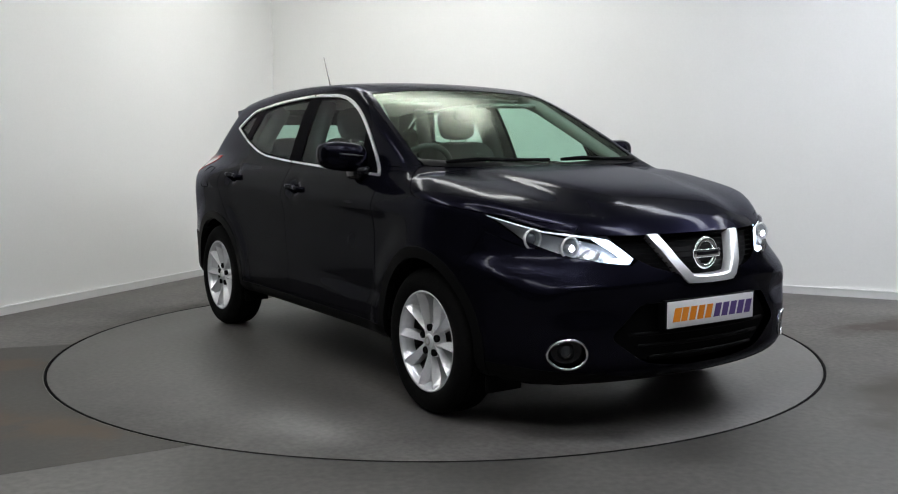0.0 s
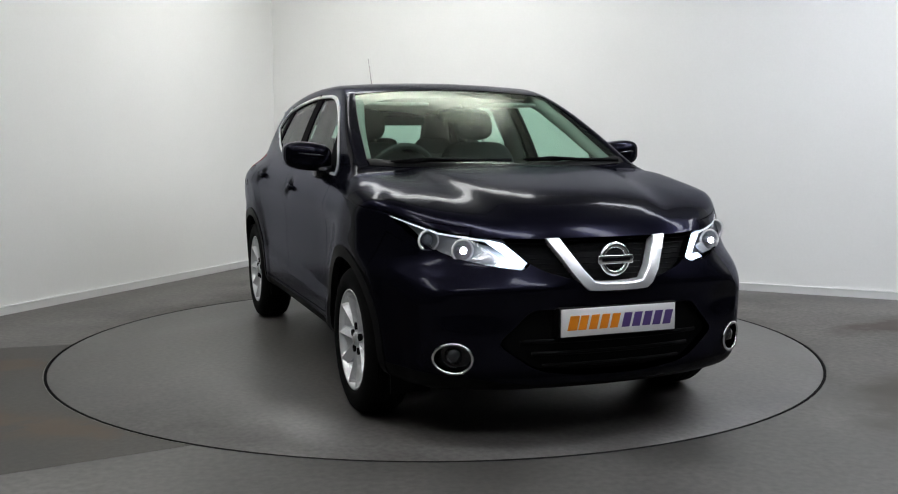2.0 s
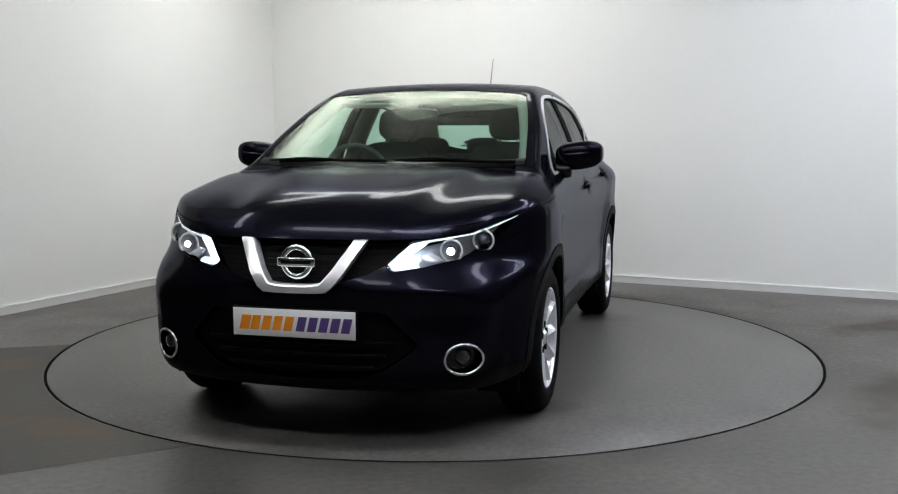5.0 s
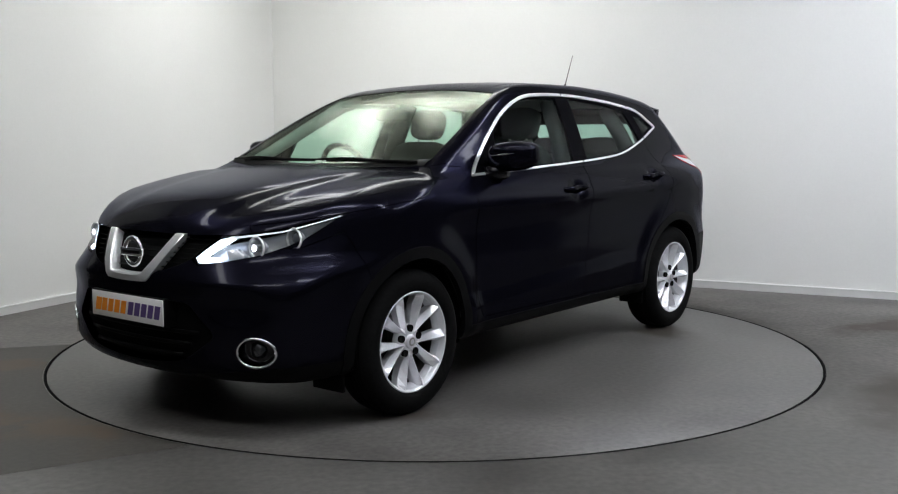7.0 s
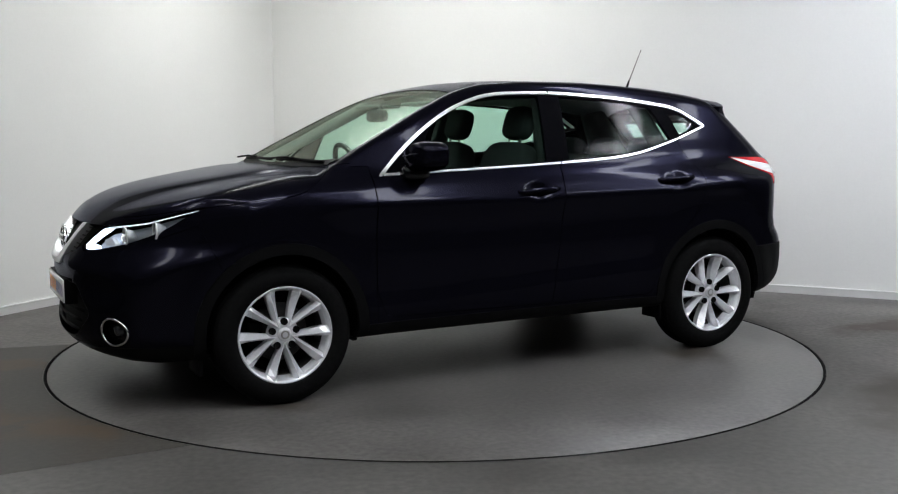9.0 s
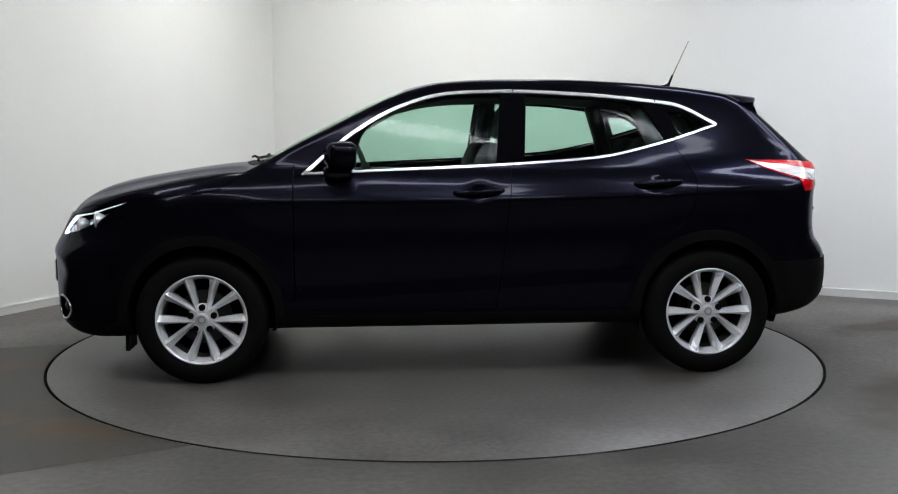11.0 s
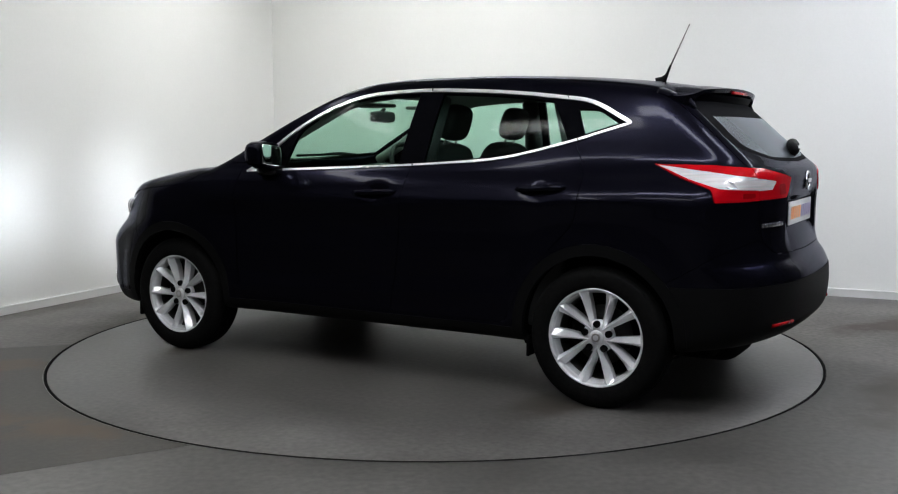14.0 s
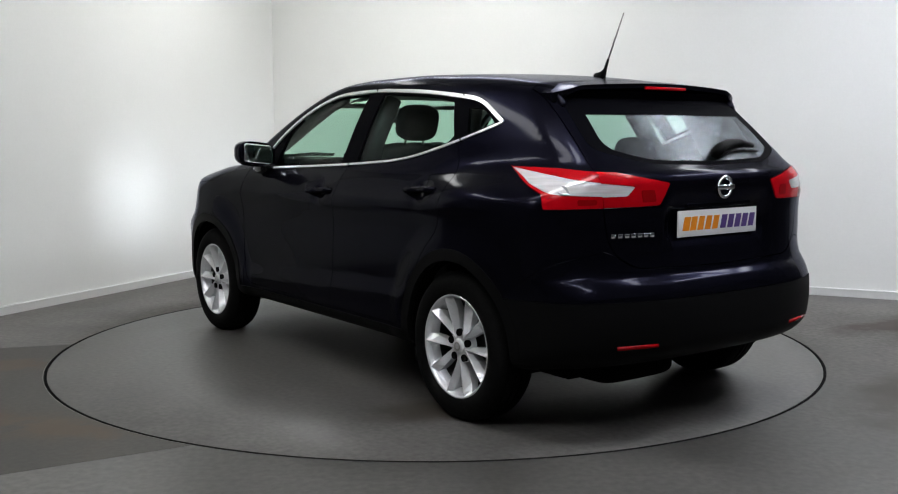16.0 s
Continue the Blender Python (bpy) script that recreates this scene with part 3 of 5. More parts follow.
GATE = rounded([(-0.1, 0.712, 0), (0.50, 0.722, 0.05), (0.61, 0.80, 0.08), (0.635, 0.95, 0.0), (0.652, 1.10, 0.05), (0.625, 1.25, 0.1), (0.585, 1.49, 0.02), (-0.1, 1.515, 0)], 0.02)
GATE_GLASS = rounded([(-0.1, 1.130, 0), (0.40, 1.145, 0.1), (0.600, 1.205, 0.05), (0.578, 1.31, 0.05), (0.545, 1.455, 0.02), (-0.1, 1.462, 0)], 0.02)
GATE_CLEAR = rounded([(-0.1, 1.146, 0), (0.38, 1.160, 0.1), (0.535, 1.212, 0.05), (0.510, 1.31, 0.05), (0.47, 1.47, 0.0), (-0.1, 1.47, 0)], 0.02)
REAR_BUMPER = rounded([(-0.1, 0.712, 0), (0.50, 0.722, 0.05), (0.62, 0.80, 0.05), (1.0, 0.80, 0), (1.0, 0.0, 0), (-0.1, 0.0, 0)], 0.0)
BUMPER_REAR_SIDE = [(-1.62, 0.0), (-1.64, 0.60), (-1.86, 0.735), (-2.0, 0.80), (-2.6, 0.80), (-2.6, 0.0)]
REAR_CLAD = [(-0.1, 0.60), (0.70, 0.60), (1.0, 0.59), (1.0, 0.0), (-0.1, 0.0)]


def cut(bm, poly, u, v, keep):
    """Cuts the faces that keep() picks along an outline seen along one axis (u, v: the indices of the two others)."""
    us, vs = [p[0] for p in poly], [p[1] for p in poly]
    u0, u1, v0, v1 = min(us), max(us), min(vs), max(vs)
    cells = {}

    def note(f):
        c = [q.co for q in f.verts]
        a, b, d, e = min(q[u] for q in c), max(q[u] for q in c), min(q[v] for q in c), max(q[v] for q in c)
        if a <= u1 and b >= u0 and d <= v1 and e >= v0 and keep(f.calc_center_median()):
            cells[f] = (a, b, d, e)

    for f in bm.faces:
        note(f)
    n = len(poly)
    for i in range(n):
        a, b = poly[i], poly[(i + 1) % n]
        du, dv = b[0] - a[0], b[1] - a[1]
        if math.hypot(du, dv) < 1e-5:
            continue
        s0, s1, t0, t1 = min(a[0], b[0]) - 1e-4, max(a[0], b[0]) + 1e-4, min(a[1], b[1]) - 1e-4, max(a[1], b[1]) + 1e-4
        faces = [f for f, (p, q, r, s) in cells.items() if p <= s1 and q >= s0 and r <= t1 and s >= t0]
        if not faces:
            continue
        co, no = [0, 0, 0], [0, 0, 0]
        co[u], co[v] = a
        no[u], no[v] = -dv, du
        geom = list({e for f in faces for e in f.edges} | {x for f in faces for x in f.verts}) + faces
        out = bmesh.ops.bisect_plane(bm, geom=geom, plane_co=co, plane_no=no, dist=2e-5)["geom"]
        for f in out:
            if isinstance(f, bmesh.types.BMFace) and f not in cells:
                note(f)


def build_shell():
    P = shell_grid()
    nc, nr = P.shape[:2]
    bm = bmesh.new()
    vs = [[bm.verts.new(P[i, j]) for j in range(nr)] for i in range(nc)]
    for i in range(nc - 1):
        for j in range(nr - 1):
            q = [vs[i][j], vs[i + 1][j], vs[i + 1][j + 1], vs[i][j + 1]]
            bm.faces.new(q)
    bmesh.ops.remove_doubles(bm, verts=bm.verts, dist=2e-4)
    for poly in (DLO, DLO_IN, GLASS_F, GLASS_R, GLASS_Q):
        cut(bm, poly, 0, 2, lambda c: c.y > 0.45 and c.z > 1.0)
    for poly in (DOOR_F, DOOR_R):
        cut(bm, poly, 0, 2, lambda c: c.y > 0.6)
    for poly in (ARCH_F, ARCH_R, LIP_F, LIP_R):
        cut(bm, poly, 0, 2, lambda c: c.y > 0.5)
    cut(bm, SILL, 0, 2, lambda c: c.y > 0.6)
    cut(bm, HOOD_SIDE, 0, 2, lambda c: c.y > 0.55 and c.x > 0.9)
    cut(bm, SCREEN_TOP, 0, 1, lambda c: c.z > 1.03 and 0.1 < c.x < 1.3)
    front = lambda c: c.x > 1.55
    for poly in (HOOD_FRONT, HEAD, GRILLE, offset(INTAKE, 0), LIPLINE, FOG):
        cut(bm, poly, 1, 2, front)
    cut(bm, BUMPER_SIDE, 0, 2, lambda c: c.x > 1.4)
    cut(bm, LAMP_SIDE, 0, 2, lambda c: c.x < -1.4 and c.y > 0.2)
    rear = lambda c: c.x < -1.5
    cut(bm, WINDOW_SIDE, 0, 2, lambda c: c.x < -1.5 and c.y > 0.55)
    cut(bm, [(-0.1, 1.350), (0.6, 1.350), (0.6, 1.6), (-0.1, 1.6)], 1, 2, lambda c: c.x < -1.6 and c.z > 1.3)
    for poly in (LAMP_REAR, WINDOW_REAR, GATE, GATE_GLASS, GATE_CLEAR, REAR_BUMPER, REAR_CLAD):
        cut(bm, poly, 1, 2, rear)
    cut(bm, BUMPER_REAR_SIDE, 0, 2, lambda c: c.x < -1.5 and c.z < 0.85)
    return bm


def sort_face(c):
    """Which panel a place on the shell belongs to."""
    x, y, z = c
    if z < float(FLOOR_Z(x)) + 0.012 and -1.95 < x < 2.0 and y < 0.80:
        return "underbody"
    if y > 0.5 and (inside(ARCH_F, x, z) or inside(ARCH_R, x, z)):
        return None
    if y > 0.45 and z > 1.0 and inside(DLO, x, z):
        if not inside(DLO_IN, x, z):
            return "window_trim"
        for name, poly in (("front_door_glass", GLASS_F), ("rear_door_glass", GLASS_R), ("quarter_glass", GLASS_Q)):
            if inside(poly, x, z):
                return name
        return "pillar_cover"
    if z > 1.03 and 0.1 < x < 1.3 and inside(SCREEN_TOP, x, y):
        return "windscreen"
    if x > 1.55:
        if inside(HEAD, y, z):
            return "headlight_lens"
        if inside(GRILLE, y, z) and z < 0.8485:
            return "grille"
        if inside(INTAKE, y, z):
            return "lower_intake"
        if inside(FOG, y, z):
            return "fog_recess"
    if x > 1.02 and (y < 0.55 or inside(HOOD_SIDE, x, z)) and (x < 1.55 or inside(HOOD_FRONT, y, z)) and z > 0.8:
        return "hood"
    if y > 0.5 and (inside(LIP_F, x, z) or inside(LIP_R, x, z)):
        return "front_arch_cladding" if x > 0 else "rear_arch_cladding"
    if y > 0.6 and inside(SILL, x, z):
        return "sill_cladding"
    if x > 1.4 and inside(BUMPER_SIDE, x, z):
        return "front_lip" if inside(LIPLINE, y, z) else "front_bumper"
    if y > 0.6 and inside(DOOR_F, x, z):
        return "front_door"
    if y > 0.6 and inside(DOOR_R, x, z):
        return "rear_door"
    if x < -1.4 and y > 0.2 and inside(LAMP_SIDE, x, z) and (x > -1.5 or inside(LAMP_REAR, y, z)):
        if inside(GATE, y, z):
            return "gate_light_window" if inside(WINDOW_REAR, y, z) else "gate_light"
        return "tail_light_window" if inside(WINDOW_SIDE, x, z) else "tail_light"
    if x < -1.5 and z < 0.85 and inside(BUMPER_REAR_SIDE, x, z) and inside(REAR_BUMPER, y, z):
        return "rear_cladding" if inside(REAR_CLAD, y, z) else "rear_bumper"
    if x < -1.5 and inside(GATE, y, z):
        return ("gate_band" if z > 1.350 or not inside(GATE_CLEAR, y, z) else "rear_glass") if inside(GATE_GLASS, y, z) else "tailgate"
    if x > 0.86 and z < 1.12:
        return "front_fender"
    if z > 1.40 and x < 0.5 and y < 0.56 and z > 1.46:
        return "roof"
    return "rear_quarter"


# panel: material, gap at its edge, depth of its edge, shift along the normal, split left and right, label
PANELS = {
    "hood": (PAINT, 0.002, 0.02, 0, False, ""), "front_fender": (PAINT, 0.0018, 0.02, 0, True, ""), "front_door": (PAINT, 0.0022, 0.02, 0, True, ""),
    "rear_door": (PAINT, 0.0022, 0.02, 0, True, ""), "rear_quarter": (PAINT, 0.0015, 0.02, 0, True, ""), "roof": (PAINT, 0.0, 0.006, 0, False, ""),
    "front_bumper": (PAINT, 0.0015, 0.03, 0, False, ""), "rear_bumper": (PAINT, 0.0015, 0.02, 0, False, ""), "tailgate": (PAINT, 0.0028, 0.02, 0, False, ""),
    "front_lip": (TRIM, 0.001, 0.02, 0, False, "black plastic lower lip"), "rear_cladding": (TRIM, 0.001, 0.03, 0.004, False, "black plastic lower bumper"),
    "front_arch_cladding": (TRIM, 0.0005, 0.03, 0.004, True, "black plastic wheel arch trim"), "rear_arch_cladding": (TRIM, 0.0005, 0.03, 0.004, True, "black plastic wheel arch trim"), "sill_cladding": (TRIM, 0.001, 0.02, 0.003, True, "black plastic sill"),
    "windscreen": (SCREEN, 0.002, 0.004, -0.003, False, "green-tinted windscreen"), "rear_glass": (REAR_PANE, 0.002, 0.004, -0.002, False, "tinted rear window"),
    "front_door_glass": (GLASS, 0.001, 0.004, -0.008, True, ""), "rear_door_glass": (GLASS, 0.001, 0.004, -0.008, True, ""), "quarter_glass": (GLASS, 0.001, 0.004, -0.006, True, ""),
    "window_trim": (CHROME_SATIN, 0.0, 0.008, 0.005, True, "chrome strip round the side windows"), "pillar_cover": (SATIN, 0.0005, 0.02, -0.003, True, "gloss black pillar cover"),
    "headlight": (BEZEL, 0.002, 0.0, -0.07, True, "clear headlight with grey bezel"), "headlight_lens": (CLEAR, 0.001, 0.004, -0.001, True, "clear lens"), "tail_light": (RED, 0.0015, 0.02, 0.003, True, "red tail light lens"), "tail_light_window": (WHITELENS, 0.0, 0.008, 0.002, True, "clear white tail light window"),
    "gate_light": (RED, 0.0015, 0.02, 0.003, True, "red tail light lens"), "gate_light_window": (WHITELENS, 0.0, 0.008, 0.002, True, "clear white tail light window"),
    # gate_band: the window's black border, and the spoiler's shade as black above it
    "gate_band": (SATIN, 0.0, 0.004, -0.001, False, "gloss black border of the rear window"), "grille": (TRIM, 0.0, 0.0, -0.045, False, "black grille"), "lower_intake": (TRIM, 0.0, 0.0, -0.035, False, "black lower air intake"),
    "fog_recess": (GLOSS, 0.0, 0.0, -0.03, True, ""), "underbody": (DARK, 0, 0, 0, False, ""),
}


def panel_mesh(name, verts, faces, gap, depth, shift):
    """A panel from the half shell: drawn in by its gap, with edges folded inwards, and normals of the true surface."""
    P = np.array([v.co for v in verts])
    N = normal_at(P)
    index = {v: i for i, v in enumerate(verts)}
    F = [[index[v] for v in f.verts] for f in faces]
    count = {}
    for f in F:
        for a, b in zip(f, f[1:] + f[:1]):
            count[(a, b)] = 1
    rim = [(a, b) for a, b in count if (b, a) not in count and not (abs(P[a, 1]) < 1e-3 and abs(P[b, 1]) < 1e-3)]
    push = np.zeros_like(P)
    for a, b in rim:
        t = P[b] - P[a]
        for k in (a, b):
            w = np.cross(N[k], t)
            push[k] += w
    ln = np.linalg.norm(push, axis=1, keepdims=True)
    Q = P + np.where(ln > 1e-9, push / np.maximum(ln, 1e-9), 0) * gap + N * shift
    Q[np.abs(P[:, 1]) < 1e-3, 1] = 0
    V, NN = [tuple(q) for q in Q], [tuple(q) for q in N]
    for a, b in rim if depth > 0 else []:
        k = len(V)
        t = Q[b] - Q[a]
        out = np.cross(t, N[a])
        out = out / (np.linalg.norm(out) + 1e-9)
        for j, d in ((a, 0), (b, 0), (b, depth), (a, depth)):
            V.append(tuple(Q[j] - N[j] * d))
            NN.append(tuple(out))
        F.append([k + 1, k, k + 3, k + 2])
    if depth <= 0 and shift < -0.02:
        # walls from the skin down to a recessed panel
        for a, b in rim:
            k = len(V)
            t = Q[b] - Q[a]
            out = -np.cross(t, N[a])
            out = out / (np.linalg.norm(out) + 1e-9)
            for j, d in ((a, 0), (b, 0), (b, -shift), (a, -shift)):
                V.append(tuple(Q[j] + N[j] * d))
                NN.append(tuple(out))
            F.append([k, k + 1, k + 2, k + 3])
    return V, F, NN


def surface_object(name, V, F, NN, material, parent, label=""):
    me = bpy.data.meshes.new(name)
    me.from_pydata(V, [], F)
    me.polygons.foreach_set("use_smooth", [True] * len(me.polygons))
    me.normals_split_custom_set_from_vertices(NN)
    me.materials.append(material)
    ob = new(name, me)
    ob.parent = parent
    if label:
        tagged(ob, label)
    return ob


def mirrored(V, F, NN):
    return [(x, -y, z) for x, y, z in V], [f[::-1] for f in F], [(x, -y, z) for x, y, z in NN]


# a window pane belongs to its door, a lens to its lamp
INSIDE_OF = {"front_door_glass": "front_door", "rear_door_glass": "rear_door", "rear_glass": "tailgate", "tail_light_window": "tail_light", "gate_light_window": "gate_light", "headlight_lens": "headlight"}


def build_body(car):
    bm = build_shell()
    groups = {}
    for f in bm.faces:
        name = sort_face(f.calc_center_median())
        if name:
            groups.setdefault(name, []).append(f)
    raw = {}
    for name, faces in groups.items():
        raw[name] = (list({v for f in faces for v in f.verts}), faces)
    raw["headlight"] = raw["headlight_lens"]
    owners = {}
    for name in sorted(raw, key=lambda n: n in INSIDE_OF):
        material, gap, depth, shift, split, label = PANELS[name]
        V, F, NN = panel_mesh(name, *raw[name], gap, depth, shift)
        W = mirrored(V, F, NN)
        owner = INSIDE_OF.get(name)
        if split:
            for k, half in enumerate(((V, F, NN), W)):
                owners[name, k] = surface_object(name, *half, material, owners[owner, k] if owner else car, label)
        else:
            n = len(V)
            owners[name, 0] = surface_object(name, V + W[0], F + [[i + n for i in f] for f in W[1]], NN + W[2], material, owners[owner, 0] if owner else car, label)
    bm.free()
    return owners


car = tagged(new("car"), "dark midnight metallic crossover car with silver alloy wheels on a turntable", "car")
owners = build_body(car)


# ---- wheels ----
def wheel_meshes():
    tyre = lathe([(0.224, 0.080), (0.232, 0.095), (0.250, 0.103), (0.272, 0.106), (0.296, 0.103), (0.316, 0.094), (0.328, 0.080), (0.334, 0.066), (0.327, 0.063), (0.327, 0.055), (0.335, 0.052),
                  (0.336, 0.022), (0.328, 0.020), (0.328, 0.012), (0.336, 0.010), (0.336, -0.010), (0.328, -0.012), (0.328, -0.02), (0.336, -0.022), (0.335, -0.052), (0.331, -0.07), (0.318, -0.09), (0.29, -0.104), (0.24, -0.098), (0.224, -0.085)], 72)
    rim = lathe([(0.224, 0.076), (0.229, 0.086), (0.2325, 0.092), (0.2315, 0.096), (0.226, 0.096), (0.2205, 0.090), (0.2175, 0.078), (0.2165, 0.068), (0.2120, 0.064)], 72)
    inner = lathe([(0.2036, 0.033), (0.203, 0.02), (0.196, -0.09)], 60)
    spokes = []
    for lean in (1, -1):
        spoke = bmesh.new()
        # stations along the radius: radius, half width, height of the edges, height of the ridge, place of the ridge
        rows = [(0.036, 0.009, 0.058, 0.070, 0.0), (0.07, 0.0115, 0.053, 0.074, 0.001), (0.12, 0.0160, 0.049, 0.080, 0.003), (0.17, 0.0205, 0.053, 0.088, 0.005), (0.203, 0.0240, 0.066, 0.093, 0.006), (0.222, 0.0265, 0.078, 0.094, 0.006)]
        rings = []
        for r, w, e, c, off in rows:
            base = 0.0125 * (1 - (r - 0.036) / 0.186)
            rings.append([spoke.verts.new((lean * (base + x), h, r)) for x, h in ((-w, e - 0.035), (-w, e), (off - 0.0015, c), (off + 0.0015, c), (w, e), (w, e - 0.035))])
        for a, b in zip(rings, rings[1:]):
            for k in range(6):
                spoke.faces.new((a[k], a[(k + 1) % 6], b[(k + 1) % 6], b[k]))
        spoke.faces.new(rings[0])
        spoke.faces.new(list(reversed(rings[-1])))
        bmesh.ops.recalc_face_normals(spoke, faces=spoke.faces)
        spokes.append(spoke)
    barrel = lathe([(0.2125, 0.066), (0.208, 0.052), (0.2045, 0.040), (0.2035, 0.032)], 60)
    hub = lathe([(0.0001, 0.068), (0.04, 0.069), (0.066, 0.066), (0.076, 0.058), (0.078, 0.03)], 40)
    cap = lathe([(0.0001, 0.084), (0.020, 0.083), (0.030, 0.080), (0.034, 0.072)], 32)
    well = lathe([(0.0001, 0.0745), (0.0150, 0.0745), (0.0165, 0.076), (0.0165, 0.06)], 18)
    disc = lathe([(0.0001, 0.0), (0.07, 0.002), (0.075, -0.01), (0.14, -0.01), (0.14, -0.03)], 48)
    # dark disc added across the open back, so the spoke gaps look black
    back_disc = lathe([(0.0001, -0.045), (0.203, -0.045)], 48)
    caliper = box(0.085, 0.15, -0.03, 0.012, -0.06, 0.06, 0.01)
    return tyre, rim, barrel, inner, spokes, hub, cap, well, disc, back_disc, caliper


def build_wheel(car):
    w = new("wheel")
    w.parent = car
    tyre, rim, barrel, inner, spokes, hub, cap, well, disc, back_disc, caliper = wheel_meshes()
    sharp(part("tyre", tyre, RUBBER, w, "black rubber tyre"), 40)
    part("rim", rim, ALLOY, w, "silver alloy rim")
    part("barrel", barrel, ALLOY, w, "silver step of the rim")
    # the deep part of the rim is much darker than the alloy
    part("inner_barrel", inner, WHEEL_DARK, w, "dark inside of the rim")
    first = {}
    for k in range(5):
        for i, d in enumerate((18, -18)):
            if i not in first:
                ob = first[i] = part("spoke", spokes[i], ALLOY, w, smooth=False)
            else:
                ob = new("spoke", first[i].data)
                ob.parent = w
            ob.matrix_basis = Matrix.Rotation(radians(72 * k + d), 4, "Y")
        ob = part("lug_hole", well.copy(), GAP, w)
        ob.matrix_basis = Matrix.Rotation(radians(72 * k), 4, "Y") @ Matrix.Translation((0, 0.0005, 0.061))
    part("hub", hub, ALLOY, w)
    c = part("centre_cap", cap, ALLOY, w)
    part("cap_mark", lathe([(0.013, 0.0845), (0.0145, 0.0852), (0.021, 0.0848), (0.0215, 0.083)], 28), STEEL, w)
    part("brake_disc", disc, WHEEL_DARK, w, "grey steel brake disc")
    part("brake_caliper", caliper, DARK, w)
    part("wheel_back", back_disc, DARK, w)
    well.free()
    return w


wheel = build_wheel(car)
wheel.matrix_basis = pose(AXLE, 0.7825, HUB_Z)
for x, side in ((AXLE, -1), (-AXLE, 1), (-AXLE, -1)):
    other = copy_thing(wheel, pose(x, side * 0.7825, HUB_Z, 0, 0, 0 if side > 0 else 180))


# ---- small builders ----
def blob(cx, cy, cz, rx, ry, rz, e1=0.5, e2=0.5, nu=24, nv=14, m=None, bm=None):
    """A rounded block: a superellipsoid with half sizes rx, ry, rz; small exponents make it squarer."""
    bm = bm or bmesh.new()
    m = m or Matrix()

    def pw(c, e):
        return math.copysign(abs(c) ** e, c)

    rows = []
    for j in range(1, nv):
        v = -math.pi / 2 + math.pi * j / nv
        rows.append([bm.verts.new(m @ Vector((cx + rx * pw(math.cos(v), e1) * pw(math.cos(u), e2), cy + ry * pw(math.cos(v), e1) * pw(math.sin(u), e2), cz + rz * pw(math.sin(v), e1)))) for u in (2 * math.pi * i / nu for i in range(nu))])
    lo, hi = bm.verts.new(m @ Vector((cx, cy, cz - rz))), bm.verts.new(m @ Vector((cx, cy, cz + rz)))
    for a, b in zip(rows, rows[1:]):
        for i in range(nu):
            bm.faces.new((a[i], a[(i + 1) % nu], b[(i + 1) % nu], b[i]))
    for i in range(nu):
        bm.faces.new((lo, rows[0][(i + 1) % nu], rows[0][i]))
        bm.faces.new((hi, rows[-1][i], rows[-1][(i + 1) % nu]))
    return bm


def both(name, make, material, parent=None, label="", smooth=True):
    """One part on each side: make(s) builds it for the left (1) or the right (-1)."""
    made = []
    for k, s in enumerate((1, -1)):
        bm = make(s)
        bmesh.ops.recalc_face_normals(bm, faces=bm.faces)
        made.append(part(name, bm, material, parent[k] if isinstance(parent, (list, tuple)) else (parent or car), label, smooth))
    return made


def nose_plate(outline, lift, thick, s=1, bevel=0.003):
    """A raised piece on the nose: an outline in (y, z), laid on the skin."""
    bm = bmesh.new()
    hi, lo = [], []
    for y, z in outline:
        x = skin(y=abs(y), z=z, x=0).x
        hi.append(bm.verts.new((x + lift, y * s, z)))
        lo.append(bm.verts.new((x + lift - thick, y * s, z)))
    n = len(outline)
    f = bm.faces.new(hi)
    for i in range(n):
        bm.faces.new((hi[i], lo[i], lo[(i + 1) % n], hi[(i + 1) % n]))
    bmesh.ops.recalc_face_normals(bm, faces=bm.faces)
    if bevel:
        bmesh.ops.bevel(bm, geom=list(f.edges), offset=bevel, segments=2, affect="EDGES", profile=0.5)
    bmesh.ops.triangulate(bm, faces=[f for f in bm.faces if len(f.verts) > 4])
    return bm


def torus(R, r, m, rz=None, flat=1.0, n=40, k=10):
    """A ring about the local x axis."""
    pts = [m @ Vector((0, R * math.cos(2 * math.pi * i / n), (rz or R) * math.sin(2 * math.pi * i / n))) for i in range(n)]
    return sweep(pts, r, k, closed=True, flat=flat, up=m.to_3x3() @ Vector((1, 0, 0)))


# ---- underside and wheel wells ----
part("floor_pan", box(-1.80, 1.75, -0.64, 0.64, 0.235, 0.33, 0.02), DARK, car)
part("engine_bay", box(0.98, 1.80, -0.55, 0.55, 0.30, 0.80, 0.03), DARK, car)
part("boot_floor", box(-1.85, -0.95, -0.58, 0.58, 0.30, 0.72, 0.03), DASH, car)
part("rear_silencer", blob(-1.72, 0.25, 0.27, 0.14, 0.24, 0.08, 0.4, 0.4), DARK, car)


